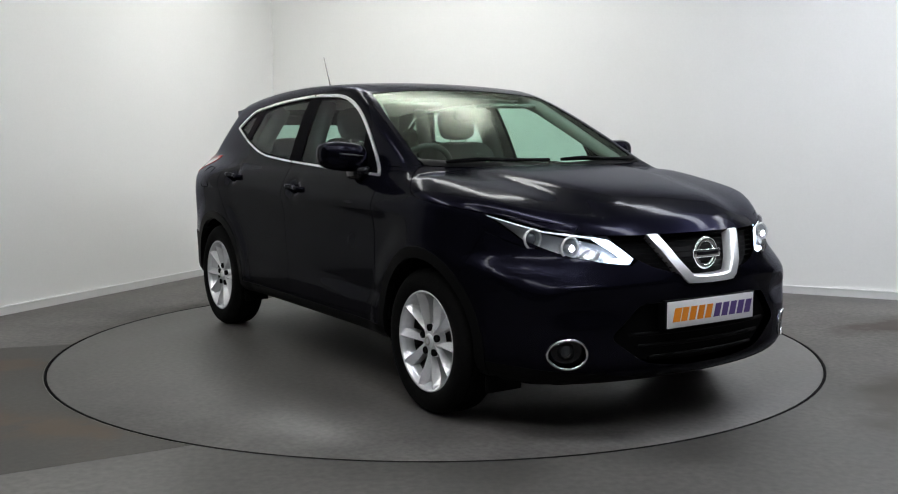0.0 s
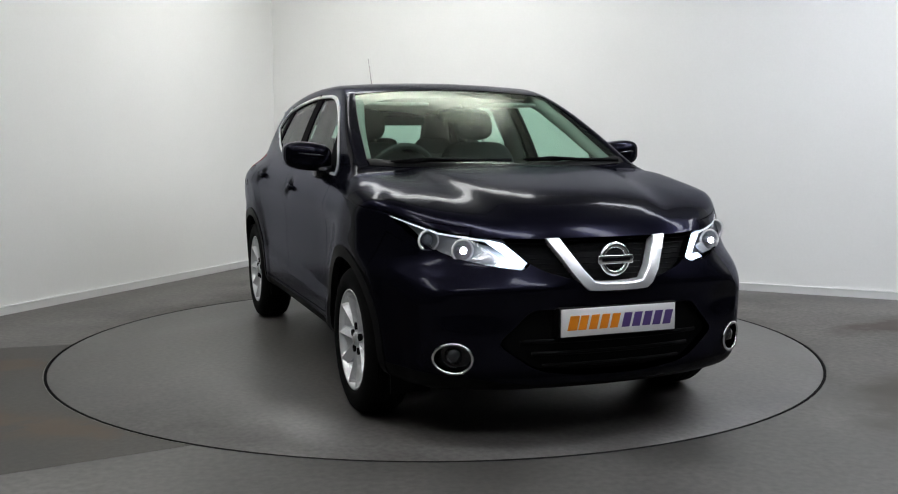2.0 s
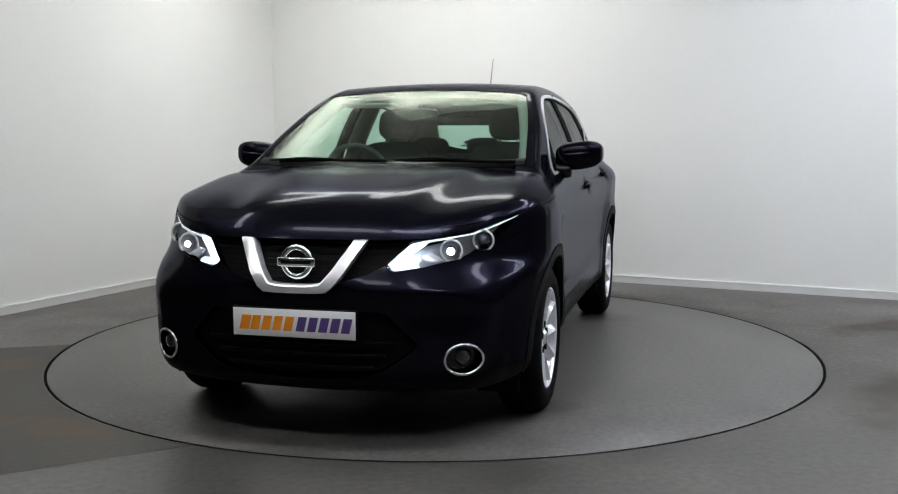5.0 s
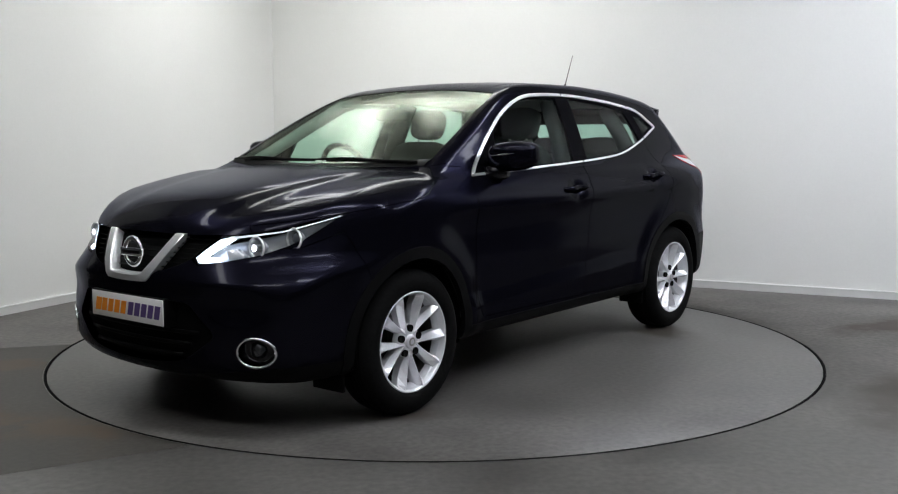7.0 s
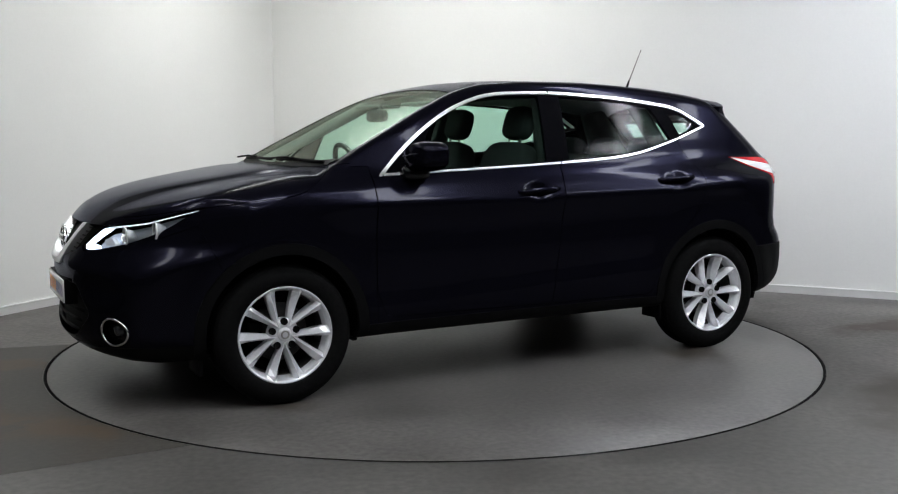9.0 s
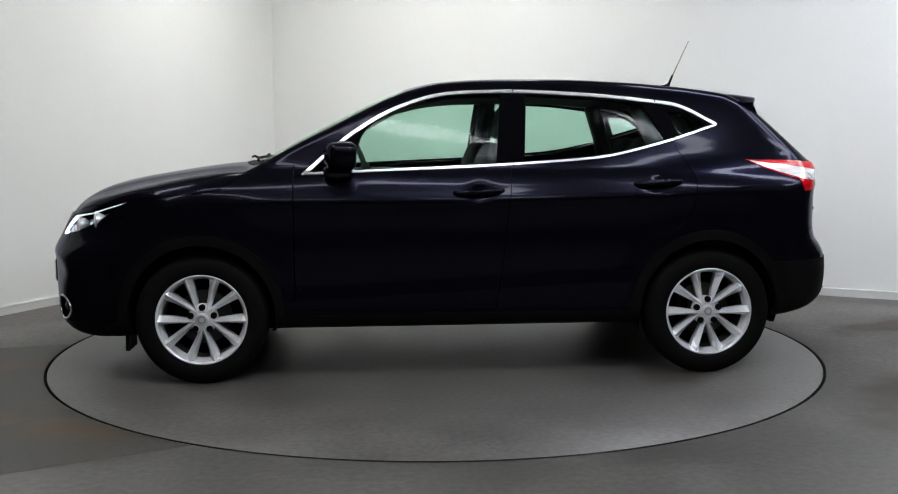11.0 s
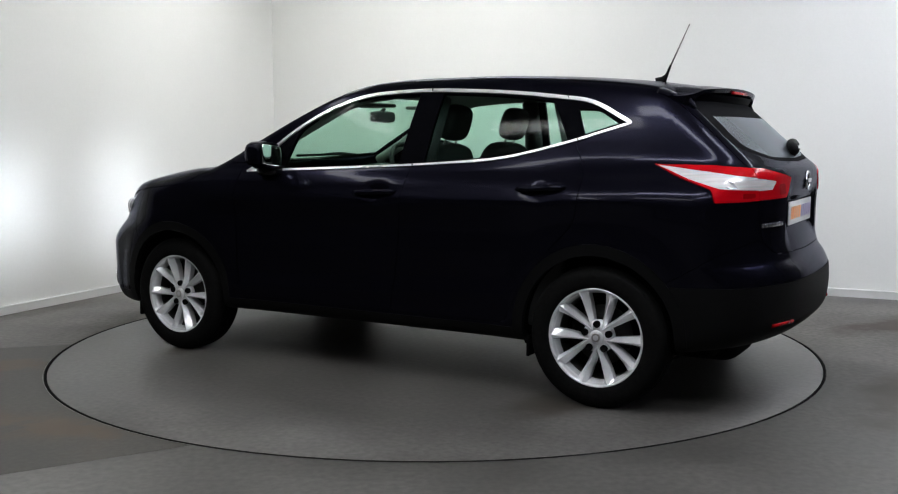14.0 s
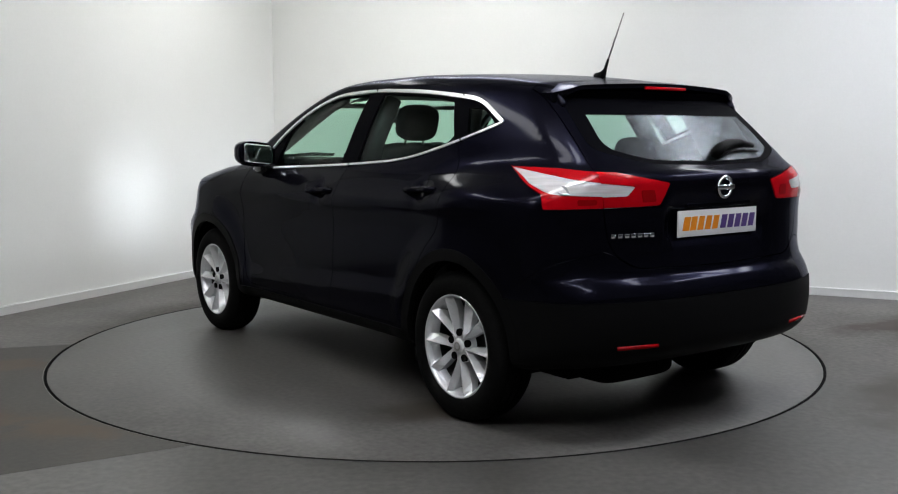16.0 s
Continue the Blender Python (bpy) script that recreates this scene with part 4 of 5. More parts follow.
def liner(s, x):
    bm = bmesh.new()
    rows = []
    for i in range(25):
        a = radians(-25 + 230 * i / 24)
        c, d = x + 0.385 * math.cos(a), HUB_Z + 0.012 + 0.385 * math.sin(a)
        rows.append([bm.verts.new((c, s * y, max(d, 0.265))) for y in (0.845, 0.70, 0.53)])
    for a, b in zip(rows, rows[1:]):
        bm.faces.new((a[0], a[1], b[1], b[0]))
        bm.faces.new((a[1], a[2], b[2], b[1]))
    bm.faces.new([r[2] for r in rows])
    return bm


for x in (AXLE, -AXLE):
    both("wheel_well", lambda s: liner(s, x), DARK)
both("air_deflector", lambda s: box(1.70, 1.72, s * 0.72 - 0.09, s * 0.72 + 0.09, 0.165, 0.25, 0.004), TRIM)
both("mud_flap", lambda s: box(-0.97, -0.955, s * 0.76 - 0.08, s * 0.76 + 0.08, 0.20, 0.30, 0.004), TRIM)

# ---- front ----
V_HALF = [(0.276, 0.850), (0.217, 0.850), (0.188, 0.800), (0.148, 0.732), (0.108, 0.682), (0.06, 0.677), (0.0, 0.676)]
V_LOW = [(0.0, 0.641), (0.08, 0.642), (0.132, 0.645), (0.158, 0.664), (0.200, 0.722), (0.240, 0.79)]
v_full = V_HALF + [(-y, z) for y, z in reversed(V_HALF[:-1])] + [(-y, z) for y, z in reversed(V_LOW)] + V_LOW[1:]
grille_v = sharp(part("grille_surround", nose_plate(v_full, 0.012, 0.05, 1, 0.008), CHROME_SATIN, car, "broad satin chrome V on the grille"), 50)
bx = skin(y=0, z=0.762, x=0).x
badge = part("badge", torus(0.058, 0.0125, Matrix.Translation((bx + 0.004, 0, 0.762)), flat=0.8), CHROME, car, "round chrome badge")
part("badge_bar", box(bx - 0.004, bx + 0.018, -0.079, 0.079, 0.744, 0.780, 0.004), CHROME, badge)
part("badge_mark", box(bx + 0.0165, bx + 0.0195, -0.064, 0.064, 0.7545, 0.7695, 0.001), GLOSS, badge, "dark lettering bar")
for k in range(8):
    z = 0.828 - 0.0195 * k

    def slat(s, z=z, k=k):
        y1 = 0.43 - 0.0155 * k * 1.1
        y0 = max(0.255 - 0.014 * k, 0.14)
        return sweep([(skin(y=y0 + (y1 - y0) * i / 5, z=z, x=0).x - 0.022, s * (y0 + (y1 - y0) * i / 5), z) for i in range(6)], 0.0024, 6)

    both("grille_slat", slat, TRIM)
for k in range(7):
    part("grille_slat", sweep([(skin(y=0.0, z=0.835 - 0.022 * k, x=0).x - 0.03, y, 0.835 - 0.022 * k) for y in (-0.182 + 0.0125 * k, 0, 0.182 - 0.0125 * k)], 0.0024, 6), TRIM, car)
for z in (0.345, 0.395, 0.445):
    w = 0.30 + (z - 0.33) * 0.9
    part("intake_bar", sweep([(skin(y=abs(w * i / 4), z=z, x=0).x - 0.018, w * i / 4, z) for i in range(-4, 5)], 0.006, 8, flat=1.4), TRIM, car)


def headlight_inner():
    for k, s in enumerate((1, -1)):
        lamp = owners["headlight", k]
        drl = [(0.505, 0.845), (0.440, 0.832), (0.400, 0.794), (0.363, 0.755), (0.386, 0.735), (0.42, 0.735), (0.478, 0.742), (0.462, 0.757), (0.412, 0.757), (0.446, 0.79), (0.492, 0.827)]
        part("running_light", nose_plate(drl, -0.012, 0.012, s, 0.002), DRL, lamp, "lit white daytime running light")
        strip = [(skin(y=y, z=z, x=0).x - 0.006, s * y, z - 0.004) for y, z in ((0.49, 0.842), (0.58, 0.855), (0.66, 0.868), (0.73, 0.896), (0.80, 0.929))]
        part("light_strip", sweep(strip, [0.005, 0.004, 0.0035, 0.003, 0.0015], 6), DRL_DIM, lamp, "thin white light strip")
        for y, z, r, name in ((0.690, 0.834, 0.038, "projector"), (0.585, 0.800, 0.040, "reflector")):
            x = skin(y=y, z=z, x=0).x
            m = Matrix.Translation((x - 0.043, s * y, z))
            bowl = lathe([(r * 1.12, 0.028), (r * 1.05, 0.030), (r, 0.026), (r * 0.85, 0.0), (r * 0.5, -0.02), (0.0001, -0.026)], 28, "x", m=m)
            bmesh.ops.recalc_face_normals(bowl, faces=bowl.faces)
            part(name, bowl, BEZEL_LIGHT, lamp, "bright silver lamp bowl")
            # chrome rim coloured plain white, to show its bright reflections
            part("bowl_rim", torus(r * 1.1, 0.0050, Matrix.Translation((x - 0.016, s * y, z))), WHITE, lamp, "lamp bowl rim, white in place of its chrome reflections")
            if name == "projector":
                part("projector_lens", blob(x - 0.040, s * y, z, 0.026, 0.028, 0.028, 1, 1, 20, 12), BULB, lamp, "round glass projector lens")
        # added disc in a tube: casts the running light's patch on the wall
        hx = skin(y=0.585, z=0.80, x=0).x - 0.002
        tube = lathe([(0.0155, -0.046), (0.0155, 0.0), (0.0145, 0.002), (0.0135, 0.0), (0.0135, -0.038), (0.0135, -0.046), (0.0001, -0.046)], 24, "x", m=Matrix.Translation((hx, s * 0.585, 0.800)))
        bmesh.ops.recalc_face_normals(tube, faces=tube.faces)
        part("wall_glow_tube", tube, BEZEL, lamp, "grey tube added to narrow the glow disc's light")
        chip = lathe([(0.0001, 0.0), (0.0115, 0.0), (0.0115, -0.001)], 20, "x", m=Matrix.Translation((hx - 0.042, s * 0.585, 0.800)))
        bmesh.ops.recalc_face_normals(chip, faces=chip.faces)
        part("wall_glow_chip", chip, WALL_GLOW, lamp, "small lit disc added to cast the glow on the wall")
        trim = [(0.50, 0.752), (0.56, 0.760), (0.545, 0.772), (0.51, 0.795), (0.475, 0.785)]
        part("bezel_step", nose_plate(trim, -0.02, 0.02, s, 0.003), BEZEL_LIGHT, lamp, "silver grey bezel")


headlight_inner()


def fog_ring(s):
    pts = [Vector(skin(y=0.655 + 0.067 * math.cos(2 * math.pi * i / 40), z=0.378 + 0.061 * math.sin(2 * math.pi * i / 40), x=0)) for i in range(40)]
    return sweep([(p.x + 0.002, s * p.y, p.z) for p in pts], 0.0058, 8, closed=True, up=(1, 0, 0))


def fog_lens(s):
    p = skin(y=0.64, z=0.385, x=0)
    return lathe([(0.0001, 0.012), (0.02, 0.009), (0.032, 0.002), (0.036, -0.01), (0.036, -0.03)], 24, "x", m=Matrix.Translation((p.x - 0.026, s * 0.64, 0.385)))


rings = both("fog_light", fog_ring, CHROME, label="round fog light with chrome ring")
both("fog_lens", fog_lens, LENS, rings, "dark glass fog light lens")


def plate_bars(parent, turn):
    """A plain white show plate: five slanted orange bars and five violet ones."""
    for k in range(10):
        y = 0.222 - 0.0475 * k - (0.006 if k > 4 else 0)
        wide = 0.036 if k else 0.042
        o = [(y + 0.012, -0.029), (y - 0.002, 0.029), (y - 0.002 - wide, 0.029), (y + 0.012 - wide, -0.029)]
        o = [(-a, b) for a, b in o]
        bm = prism(o, 0.0, 0.0012, turn)
        part("logo_bar", bm, ORANGE if k < 5 else VIOLET, parent, "", False)


front_plate = part("number_plate", box(2.214, 2.222, -0.26, 0.26, 0.466, 0.577, 0.002), WHITE, car, "white show plate with orange and violet bars")
plate_bars(front_plate, Matrix.Translation((2.2218, 0, 0.5205)) @ Matrix(((0, 0, 1, 0), (1, 0, 0, 0), (0, 1, 0, 0), (0, 0, 0, 1))))
part("plate_holder", box(2.10, 2.2145, -0.268, 0.268, 0.46, 0.583, 0.003), TRIM, car)

# ---- bonnet, cowl and wipers ----
def wiper(y0, y1, s0):
    pts = []
    for i in range(9):
        y = y0 + (y1 - y0) * i / 8
        x = 1.105 - 0.105 * abs(y) ** 1.6 - 0.012 + 0.02 * s0 * (i / 8)
        pts.append((x, y, skin(x=x, y=abs(y)).z + 0.016))
    return pts


for y0, y1, s0 in ((0.10, 0.66, 0), (-0.58, 0.02, 0)):
    p = wiper(y0, y1, s0)
    w = part("wiper", sweep(p, 0.007, 6, flat=1.3), TRIM, car, "black windscreen wiper")
    part("wiper_arm", sweep([Vector(p[0]) + Vector((0.045, -0.03, 0.004)), Vector(p[2]) + Vector((0.02, 0, 0.012)), Vector(p[4]) + Vector((0.004, 0, 0.006))], 0.008, 6, flat=0.7), TRIM, w)
cowl = bmesh.new()
rows = []
for i in range(-12, 13):
    y = 0.70 * i / 12
    x = 1.135 - 0.13 * (abs(y) / 0.7) ** 1.7
    rows.append([cowl.verts.new((x + d, y, skin(x=x + d, y=abs(y)).z + h)) for d, h in ((0.03, 0.002), (0.012, 0.007), (-0.02, 0.006), (-0.035, 0.001))])
for a, b in zip(rows, rows[1:]):
    for k in range(3):
        cowl.faces.new((a[k], b[k], b[k + 1], a[k + 1]))
bmesh.ops.recalc_face_normals(cowl, faces=cowl.faces)
part("cowl", cowl, TRIM, car, "black plastic cowl under the windscreen")

# ---- mirrors, handles, aerial ----
def mirror_shell(s):
    bm = blob(0.0, 0.0, 0.0, 0.085, 0.122, 0.074, 0.62, 0.62, 28, 18)
    for v in bm.verts:
        if v.co.x < -0.045:
            v.co.x = -0.045
        v.co.z += 0.010 * v.co.y / 0.11
        v.co.x -= 0.25 * max(0, v.co.y) 
        v.co.z *= 1 - 0.9 * max(0, v.co.y - 0.03)
    for v in bm.verts:
        v.co = Vector((0.605 + v.co.x, s * (0.914 + v.co.y), 1.158 + v.co.z))
    return bm


mirrors = both("door_mirror", mirror_shell, PAINT, label="door mirror with dark housing")


def mirror_pane(s):
    bm = blob(0, 0, 0, 0.005, 0.098, 0.057, 0.3, 0.6, 24, 10)
    for v in bm.verts:
        y = v.co.y
        v.co = Vector((0.556 + v.co.x - 0.25 * max(0, y) - 0.02 * y, s * (0.912 + y), 1.158 + v.co.z + 0.09 * y))
    return bm


both("mirror_glass", mirror_pane, MIRROR, mirrors, "mirror glass")
both("mirror_foot", lambda s: blob(0.625, s * 0.832, 1.078, 0.075, 0.055, 0.038, 0.6, 0.6), GLOSS, mirrors, "gloss black mirror foot")
both("indicator_strip", lambda s: sweep([(0.693, s * 0.848, 1.162), (0.690, s * 0.912, 1.168), (0.670, s * 0.968, 1.174), (0.625, s * 1.015, 1.178)], 0.0045, 6), LENS, mirrors, "thin clear indicator strip")


def handle(s, x0, x1, z0, z1):
    pts = []
    for i in range(9):
        t = i / 8
        x, z = x0 + (x1 - x0) * t, z0 + (z1 - z0) * t
        y = side_skin(x, z) + 0.006 + 0.020 * math.sin(math.pi * min(1, t * 1.1)) ** 0.6 if 0 < t < 1 else side_skin(x, z) - 0.004
        pts.append((x, s * y, z))
    return sweep(pts, [0.009, 0.012, 0.0135, 0.0135, 0.0135, 0.0135, 0.0135, 0.013, 0.010], 10, flat=1.15)


def side_skin(x, z):
    return skin(x=x, z=z).y


both("door_handle", lambda s: handle(s, 0.035, -0.225, 0.968, 0.978), PAINT, [owners["front_door", 0], owners["front_door", 1]])
both("door_handle", lambda s: handle(s, -0.91, -1.165, 1.008, 1.020), PAINT, [owners["rear_door", 0], owners["rear_door", 1]])
roof_z = skin(x=-1.335, y=0.0).z
aerial = part("aerial", sweep([(-1.31, 0, roof_z - 0.004), (-1.335, 0, roof_z + 0.012), (-1.352, 0, roof_z + 0.035), (-1.372, 0, roof_z + 0.085)], [0.032, 0.020, 0.0085, 0.0055], 12), TRIM, car, "short roof aerial with black base")
part("aerial_rod", sweep([(-1.372, 0, roof_z + 0.083), (-1.468, 0, 1.828)], [0.0042, 0.0030], 8), STEEL, aerial)


# ---- rear ----
def spoiler():
    bm = bmesh.new()
    rows = []
    n = 20
    for i in range(-n, n + 1):
        y = 0.592 * i / n
        a = abs(y)
        end = -1.735 + 0.05 * (a / 0.6) ** 2 + 0.05 * (a / 0.6) ** 8
        drop = 0.060 * step(np.array(a), 0.50, 0.592)
        front = -1.50
        prof = []
        for t in (0, 0.25, 0.5, 0.75, 0.94, 1.0):
            x = front + (end - front) * t
            z = float(top_z(np.array(x), np.array(a))) - 0.006 - 0.02 * float(step(np.array(a), 0.42, 0.592)) * (1 - t) + 0.010 * min(1, t * 2) - 0.030 * float(step(np.array(a), 0.46, 0.62))
            prof.append((x, y, z))
        z_end = prof[-1][2]
        prof.append((end + 0.006, y, z_end - 0.020 - float(drop) * 0.4))
        prof.append((end + 0.07, y, z_end - 0.035 - float(drop)))
        prof.append((end + 0.14, y, z_end - 0.02 - float(drop) * 1.3))
        rows.append([bm.verts.new(p) for p in prof])
    for a, b in zip(rows, rows[1:]):
        for k in range(len(a) - 1):
            bm.faces.new((a[k], a[k + 1], b[k + 1], b[k]))
    bm.faces.new(rows[0])
    bm.faces.new(list(reversed(rows[-1])))
    bmesh.ops.recalc_face_normals(bm, faces=bm.faces)
    return bm


sp = sharp(part("spoiler", spoiler(), PAINT, car, "roof spoiler over the rear window"), 60)
part("brake_light", box(-1.740, -1.722, -0.13, 0.13, 1.460, 1.474, 0.003), RED, sp, "red high-level brake light")


def under_spoiler():
    bm = bmesh.new()
    rows = []
    for i in range(-10, 11):
        y = 0.55 * i / 10
        rows.append([bm.verts.new((x + 0.06 * (abs(y) / 0.55) ** 2, y, z)) for x, z in ((-1.722, 1.452), (-1.708, 1.430), (-1.695, 1.405))])
    for a, b in zip(rows, rows[1:]):
        for k in range(2):
            bm.faces.new((a[k], b[k], b[k + 1], a[k + 1]))
    return bm


# the dark hollow below the spoiler, put in as a black strip
part("spoiler_shade", under_spoiler(), SATIN, sp, "black panel standing in for the shade under the spoiler")


def fin(s):
    o = [(-1.50, 1.462), (-1.645, 1.445), (-1.665, 1.41), (-1.695, 1.34), (-1.66, 1.345), (-1.57, 1.40)]
    m = Matrix.Translation((0, s * 0.548, 0)) @ Matrix(((1, 0, 0, 0), (0, 0, s * 1.0, 0), (0, 1, 0, 0), (0, 0, 0, 1)))
    return prism(o, -0.012, 0.03, m, 0.010)


both("spoiler_fin", fin, PAINT, [sp, sp], "dark painted side of the spoiler")
rear_plate = part("number_plate", box(-2.046, -2.038, -0.26, 0.26, 0.835, 0.946, 0.002), WHITE, car, "white show plate with orange and violet bars")
plate_bars(rear_plate, Matrix.Translation((-2.0458, 0, 0.8905)) @ Matrix(((0, 0, -1, 0), (-1, 0, 0, 0), (0, 1, 0, 0), (0, 0, 0, 1))))
part("plate_mount", box(-2.04, -2.0, -0.20, 0.20, 0.845, 0.93, 0.002), TRIM, car)
rb = skin(y=0, z=1.04, x="rear").x
badge2 = part("badge", torus(0.042, 0.0075, Matrix.Translation((rb - 0.003, 0, 1.04)), flat=0.8), CHROME, owners["tailgate", 0], "round chrome badge")
part("badge_bar", box(rb - 0.012, rb + 0.003, -0.055, 0.055, 1.030, 1.050, 0.003), CHROME, badge2)
for k in range(7):
    y = 0.606 - 0.0295 * k
    x = skin(y=y - 0.013, z=0.858, x="rear").x
    part("name_bar", box(x - 0.003, x + 0.004, y - 0.024, y, 0.849, 0.866, 0.0015), CHROME, owners["tailgate", 0], "small chrome lettering bar")
part("gate_handle", box(-2.052, -2.03, -0.21, 0.21, 0.955, 0.978, 0.006), PAINT, owners["tailgate", 0])


def on_glass(y, z, lift):
    p = skin(y=abs(y), z=z, x="rear")
    n = normal_at(np.array([[p.x, abs(y), z]]))[0]
    return Vector((p.x + n[0] * lift, y, z + n[2] * lift))


rear_wiper = part("rear_wiper", sweep([on_glass(y, z, 0.024) for y, z in ((-0.02, 1.165), (-0.08, 1.185), (-0.16, 1.200), (-0.25, 1.205), (-0.34, 1.195))], [0.024, 0.028, 0.026, 0.020, 0.010], 8), TRIM, owners["tailgate", 0], "black rear window wiper")
part("wiper_blade", sweep([on_glass(y, z, 0.008) for y, z in ((-0.03, 1.155), (-0.15, 1.180), (-0.25, 1.185), (-0.37, 1.180))], 0.006, 6), TRIM, rear_wiper)


def reflector(s):
    pts = [skin(y=y, z=0.415, x="rear") for y in (0.44, 0.50, 0.56, 0.62)]
    return sweep([(p.x - 0.004, s * p.y, p.z) for p in pts], 0.009, 8, up=(1, 0, 0))


both("rear_reflector", reflector, RED_DEEP, label="red rear reflector")


def tail_block(outline, lift, s):
    """A raised lens block on a tail light: an outline in (y, z) laid on the skin of the tail."""
    bm = bmesh.new()
    hi, lo = [], []
    for y, z in outline:
        p = skin(y=y, z=z, x="rear")
        hi.append(bm.verts.new((p.x - lift, s * y, z)))
        lo.append(bm.verts.new((p.x + 0.01, s * y, z)))
    n = len(outline)
    bm.faces.new(hi)
    for i in range(n):
        bm.faces.new((hi[i], lo[i], lo[(i + 1) % n], hi[(i + 1) % n]))
    return bm


gates, tails = [owners["gate_light", 0], owners["gate_light", 1]], [owners["tail_light", 0], owners["tail_light", 1]]
both("lamp_block", lambda s: tail_block(rounded([(0.48, 1.040), (0.415, 1.040), (0.405, 0.992), (0.47, 0.990)], 0.01), 0.0045, s), RED_DEEP, gates, "deep red lens block", False)
both("lamp_block", lambda s: tail_block(rounded([(0.735, 1.006), (0.665, 1.005), (0.665, 0.984), (0.735, 0.982)], 0.008), 0.0045, s), RED_DEEP, tails, "deep red lens block", False)
both("bulb_chamber", lambda s: tail_block(rounded([(0.785, 1.062), (0.760, 1.060), (0.760, 1.026), (0.785, 1.028)], 0.004), 0.012, s), BEZEL, tails, "grey bulb chamber behind the clear lens", False)


def strip_seam(s, x, z, turn):
    """A dark joint across the bright window strip."""
    y = side_skin(x, z)
    m = Matrix.Translation((x, s * (y + 0.004), z)) @ Matrix.Rotation(radians(turn), 4, "Y")
    return box(-0.002, 0.002, -0.005, 0.005, -0.011, 0.011, 0, m=m)


for x, z, turn in ((-0.285, 1.113, 4), (-0.305, 1.499, 4), (-1.075, 1.448, 24), (-1.165, 1.241, 24)):
    both("strip_joint", lambda s: strip_seam(s, x, z, turn), GAP, [owners["window_trim", 0], owners["window_trim", 1]])


def fuel_flap():
    pts = [(-1.42, 1.055), (-1.57, 1.06), (-1.575, 0.92), (-1.425, 0.925)]
    o = rounded(pts, 0.03, 5)
    return sweep([(x, -side_skin(x, z) - 0.0002, z) for x, z in o], 0.0022, 5, closed=True, up=(0, 1, 0))


part("fuel_flap", fuel_flap(), GAP, owners["rear_quarter", 1], "shut line of the fuel flap")


# ---- inside the car ----
def seat(y):
    s = new("front_seat")
    s.parent = car
    part("cushion", blob(0.16, y, 0.62, 0.26, 0.25, 0.09, 0.5, 0.4), CLOTH, s)
    lean = Matrix.Translation((-0.07, y, 0.62)) @ Matrix.Rotation(radians(-17), 4, "Y")
    b = blob(0, 0, 0.30, 0.075, 0.245, 0.325, 0.45, 0.4, m=lean)
    part("backrest", b, CLOTH, s)
    h = blob(0, 0, 0.745, 0.052, 0.125, 0.098, 0.6, 0.55, m=lean)
    part("headrest", h, CLOTH, s)
    for d in (-0.06, 0.06):
        part("headrest_post", sweep([lean @ Vector((0, d, 0.6)), lean @ Vector((0, d, 0.7))], 0.007, 8), STEEL, s)
    return s


seat(0.36)
seat(-0.36)
bench = new("rear_bench")
bench.parent = car
part("cushion", blob(-0.72, 0, 0.62, 0.27, 0.62, 0.10, 0.4, 0.3), CLOTH, bench)
lean = Matrix.Translation((-0.98, 0, 0.62)) @ Matrix.Rotation(radians(-20), 4, "Y")
part("backrest", blob(0, 0, 0.24, 0.085, 0.63, 0.30, 0.35, 0.25, m=lean), CLOTH, bench)
for y in (-0.40, 0, 0.40):
    part("headrest", blob(0, y, 0.60, 0.05, 0.13, 0.065, 0.6, 0.5, m=lean), CLOTH, bench)
part("dashboard", blob(0.86, 0, 0.83, 0.26, 0.70, 0.225, 0.45, 0.3, 28, 16), DASH, car, "dark grey dashboard")
part("instrument_hood", blob(0.66, -0.36, 1.04, 0.10, 0.17, 0.045, 0.6, 0.6), DASH, car)
swm = Matrix.Translation((0.47, -0.36, 1.04)) @ Matrix.Rotation(radians(22), 4, "Y")
steer = part("steering_wheel", torus(0.182, 0.0165, swm), DASH, car, "black steering wheel")
part("wheel_hub", blob(0, 0, 0, 0.03, 0.075, 0.06, 0.6, 0.6, m=swm), DASH, steer)
for a in (0, 180, 250, 290):
    part("wheel_spoke", sweep([swm @ Vector((0, 0.06 * math.cos(radians(a)), 0.06 * math.sin(radians(a)))), swm @ Vector((0, 0.178 * math.cos(radians(a)), 0.178 * math.sin(radians(a))))], 0.013, 8), DASH, steer)
im = part("interior_mirror", blob(0.445, -0.015, 1.378, 0.022, 0.125, 0.036, 0.5, 0.5), DASH, car, "interior rear-view mirror")
part("mirror_stem", sweep([(0.45, 0, 1.40), (0.42, 0, 1.43)], 0.012, 8), DASH, im)
both("sun_visor", lambda s: blob(0.30, s * 0.33, 1.437, 0.09, 0.17, 0.012, 0.4, 0.3), BEIGE)
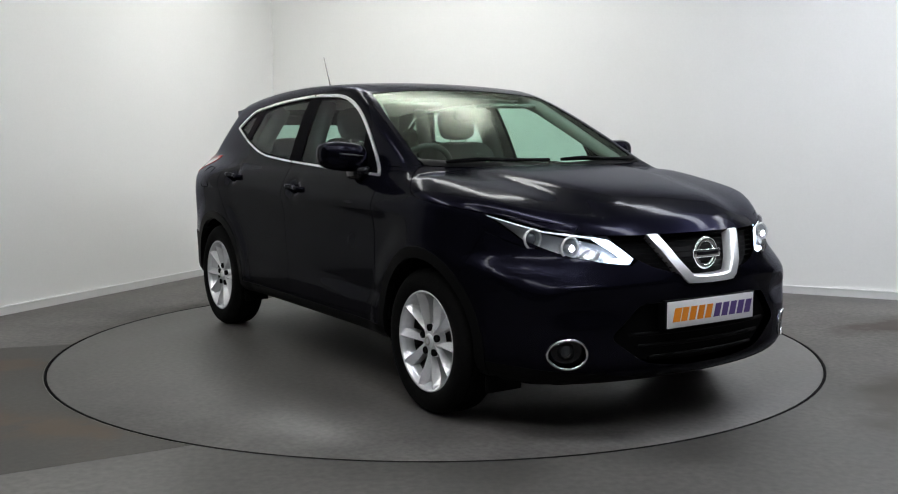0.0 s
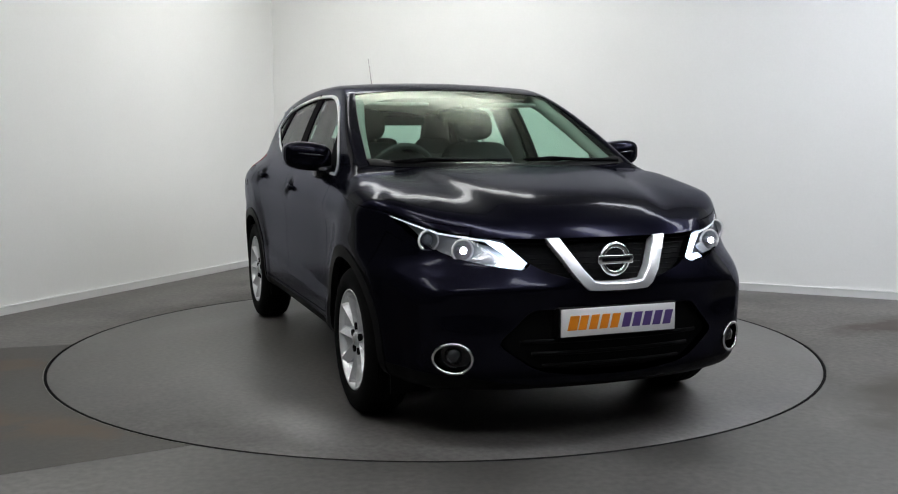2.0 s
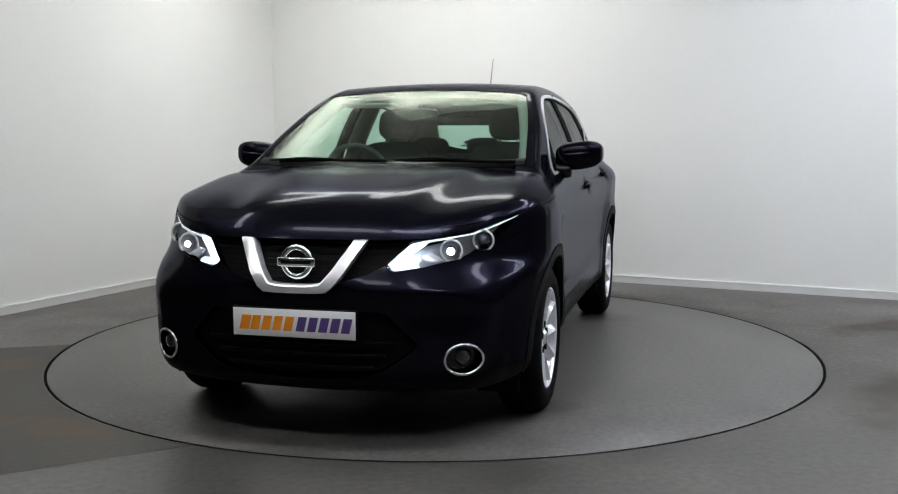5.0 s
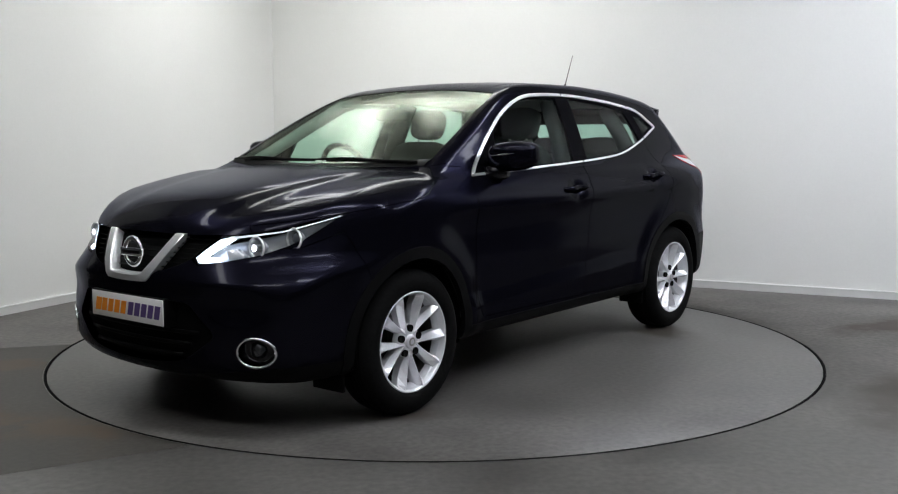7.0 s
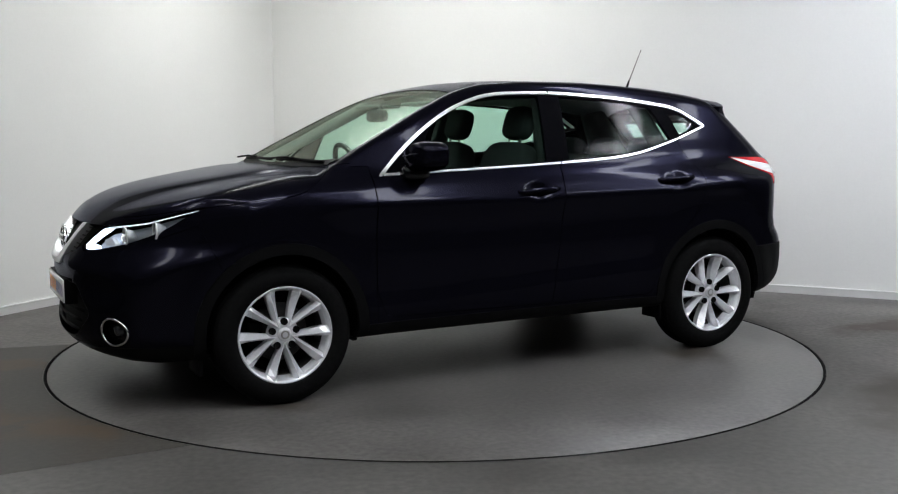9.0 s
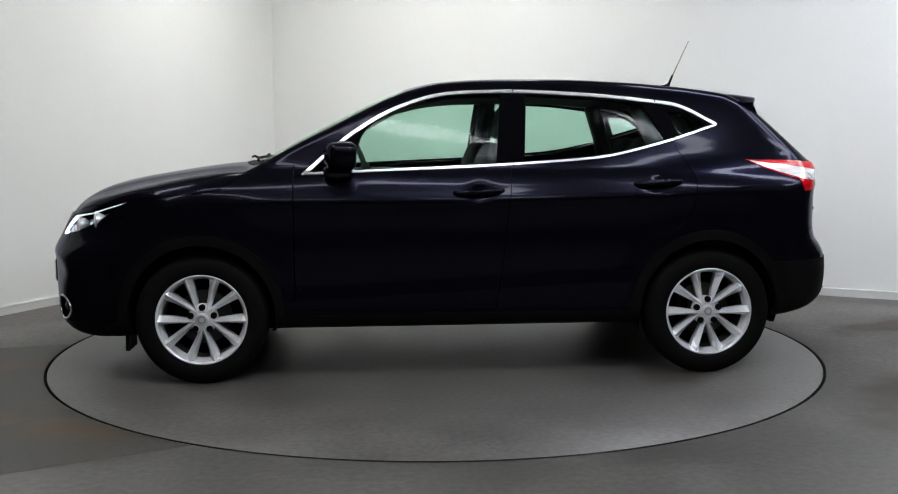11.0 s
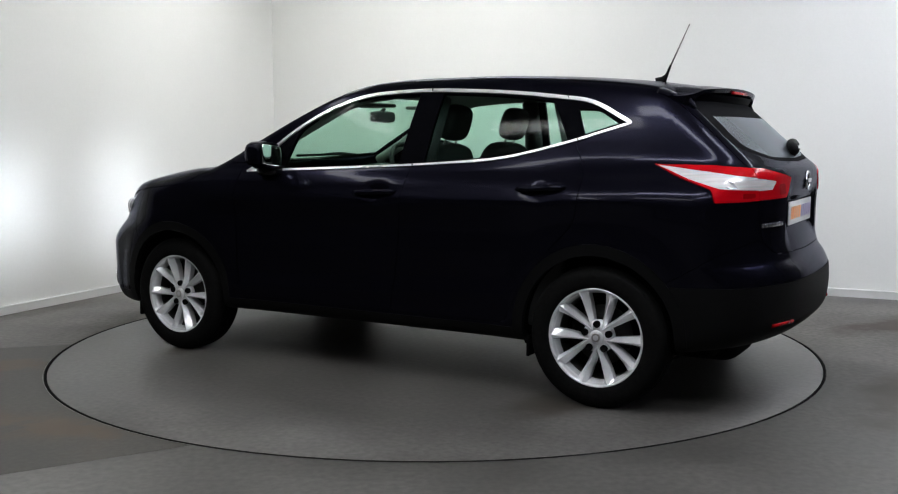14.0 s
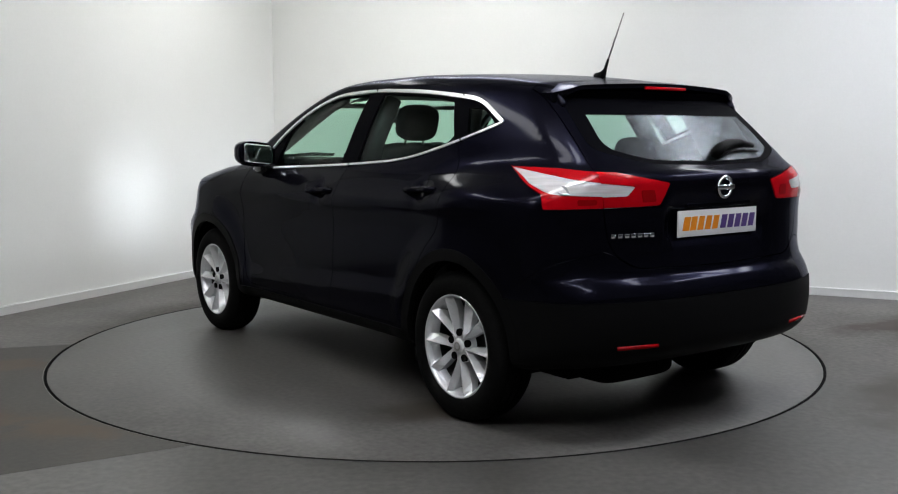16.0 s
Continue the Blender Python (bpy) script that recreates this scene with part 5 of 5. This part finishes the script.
both("door_card", lambda s: box(-1.12, 0.80, s * 0.755 - 0.03, s * 0.755 + 0.03, 0.34, 1.055, 0.02), DASH)
both("pillar_trim", lambda s: sweep([(0.93, s * 0.68, 1.10), (0.70, s * 0.650, 1.215), (0.50, s * 0.612, 1.325), (0.30, s * 0.560, 1.435), (0.16, s * 0.545, 1.472)], [0.03, 0.034, 0.036, 0.036, 0.03], 10), BEIGE, label="pale grey pillar trim")
both("centre_pillar", lambda s: sweep([(-0.27, s * 0.690, 1.03), (-0.29, s * 0.630, 1.25), (-0.31, s * 0.535, 1.46)], [0.06, 0.055, 0.05], 10), DASH)
both("rear_pillar", lambda s: sweep([(-1.13, s * 0.665, 1.10), (-1.08, s * 0.610, 1.25), (-1.00, s * 0.525, 1.44)], [0.055, 0.05, 0.05], 10), DASH)
both("tail_pillar", lambda s: sweep([(-1.72, s * 0.58, 1.05), (-1.58, s * 0.56, 1.25), (-1.45, s * 0.52, 1.43)], [0.12, 0.11, 0.08], 10), DASH)
lining = bmesh.new()
rows = []
for i in range(21):
    x = 0.26 - 1.86 * i / 20
    rows.append([lining.verts.new((x, 0.56 * j / 8, top_z(np.array(x), np.array(0.56 * abs(j) / 8)) - 0.045 - 0.05 * abs(j / 8) ** 6)) for j in range(-8, 9)])
for a, b in zip(rows, rows[1:]):
    for k in range(16):
        lining.faces.new((a[k], a[k + 1], b[k + 1], b[k]))
part("headliner", lining, BEIGE, car, "pale grey cloth headliner")


def motions():
    """The turntable carries the car round: it starts from rest and then turns evenly."""
    rows = []
    start = [(0.0, -57.62), (0.25, -57.82), (0.5, -58.46), (0.75, -59.5), (1.0, -60.95), (1.25, -62.72), (1.5, -64.95), (1.75, -67.6), (2.0, -70.47)]
    for t, a in start + [(2.0 + k, -70.47 - 11.71 * k) for k in range(1, 15)]:
        rows.append((t, pose(0, 0, 0, 0, 0, a)))
    walk(turntable, rows)
    walk(car, [(t, m @ Matrix.Translation((-0.0605, 0.0141, 0))) for t, m in rows])


motions()
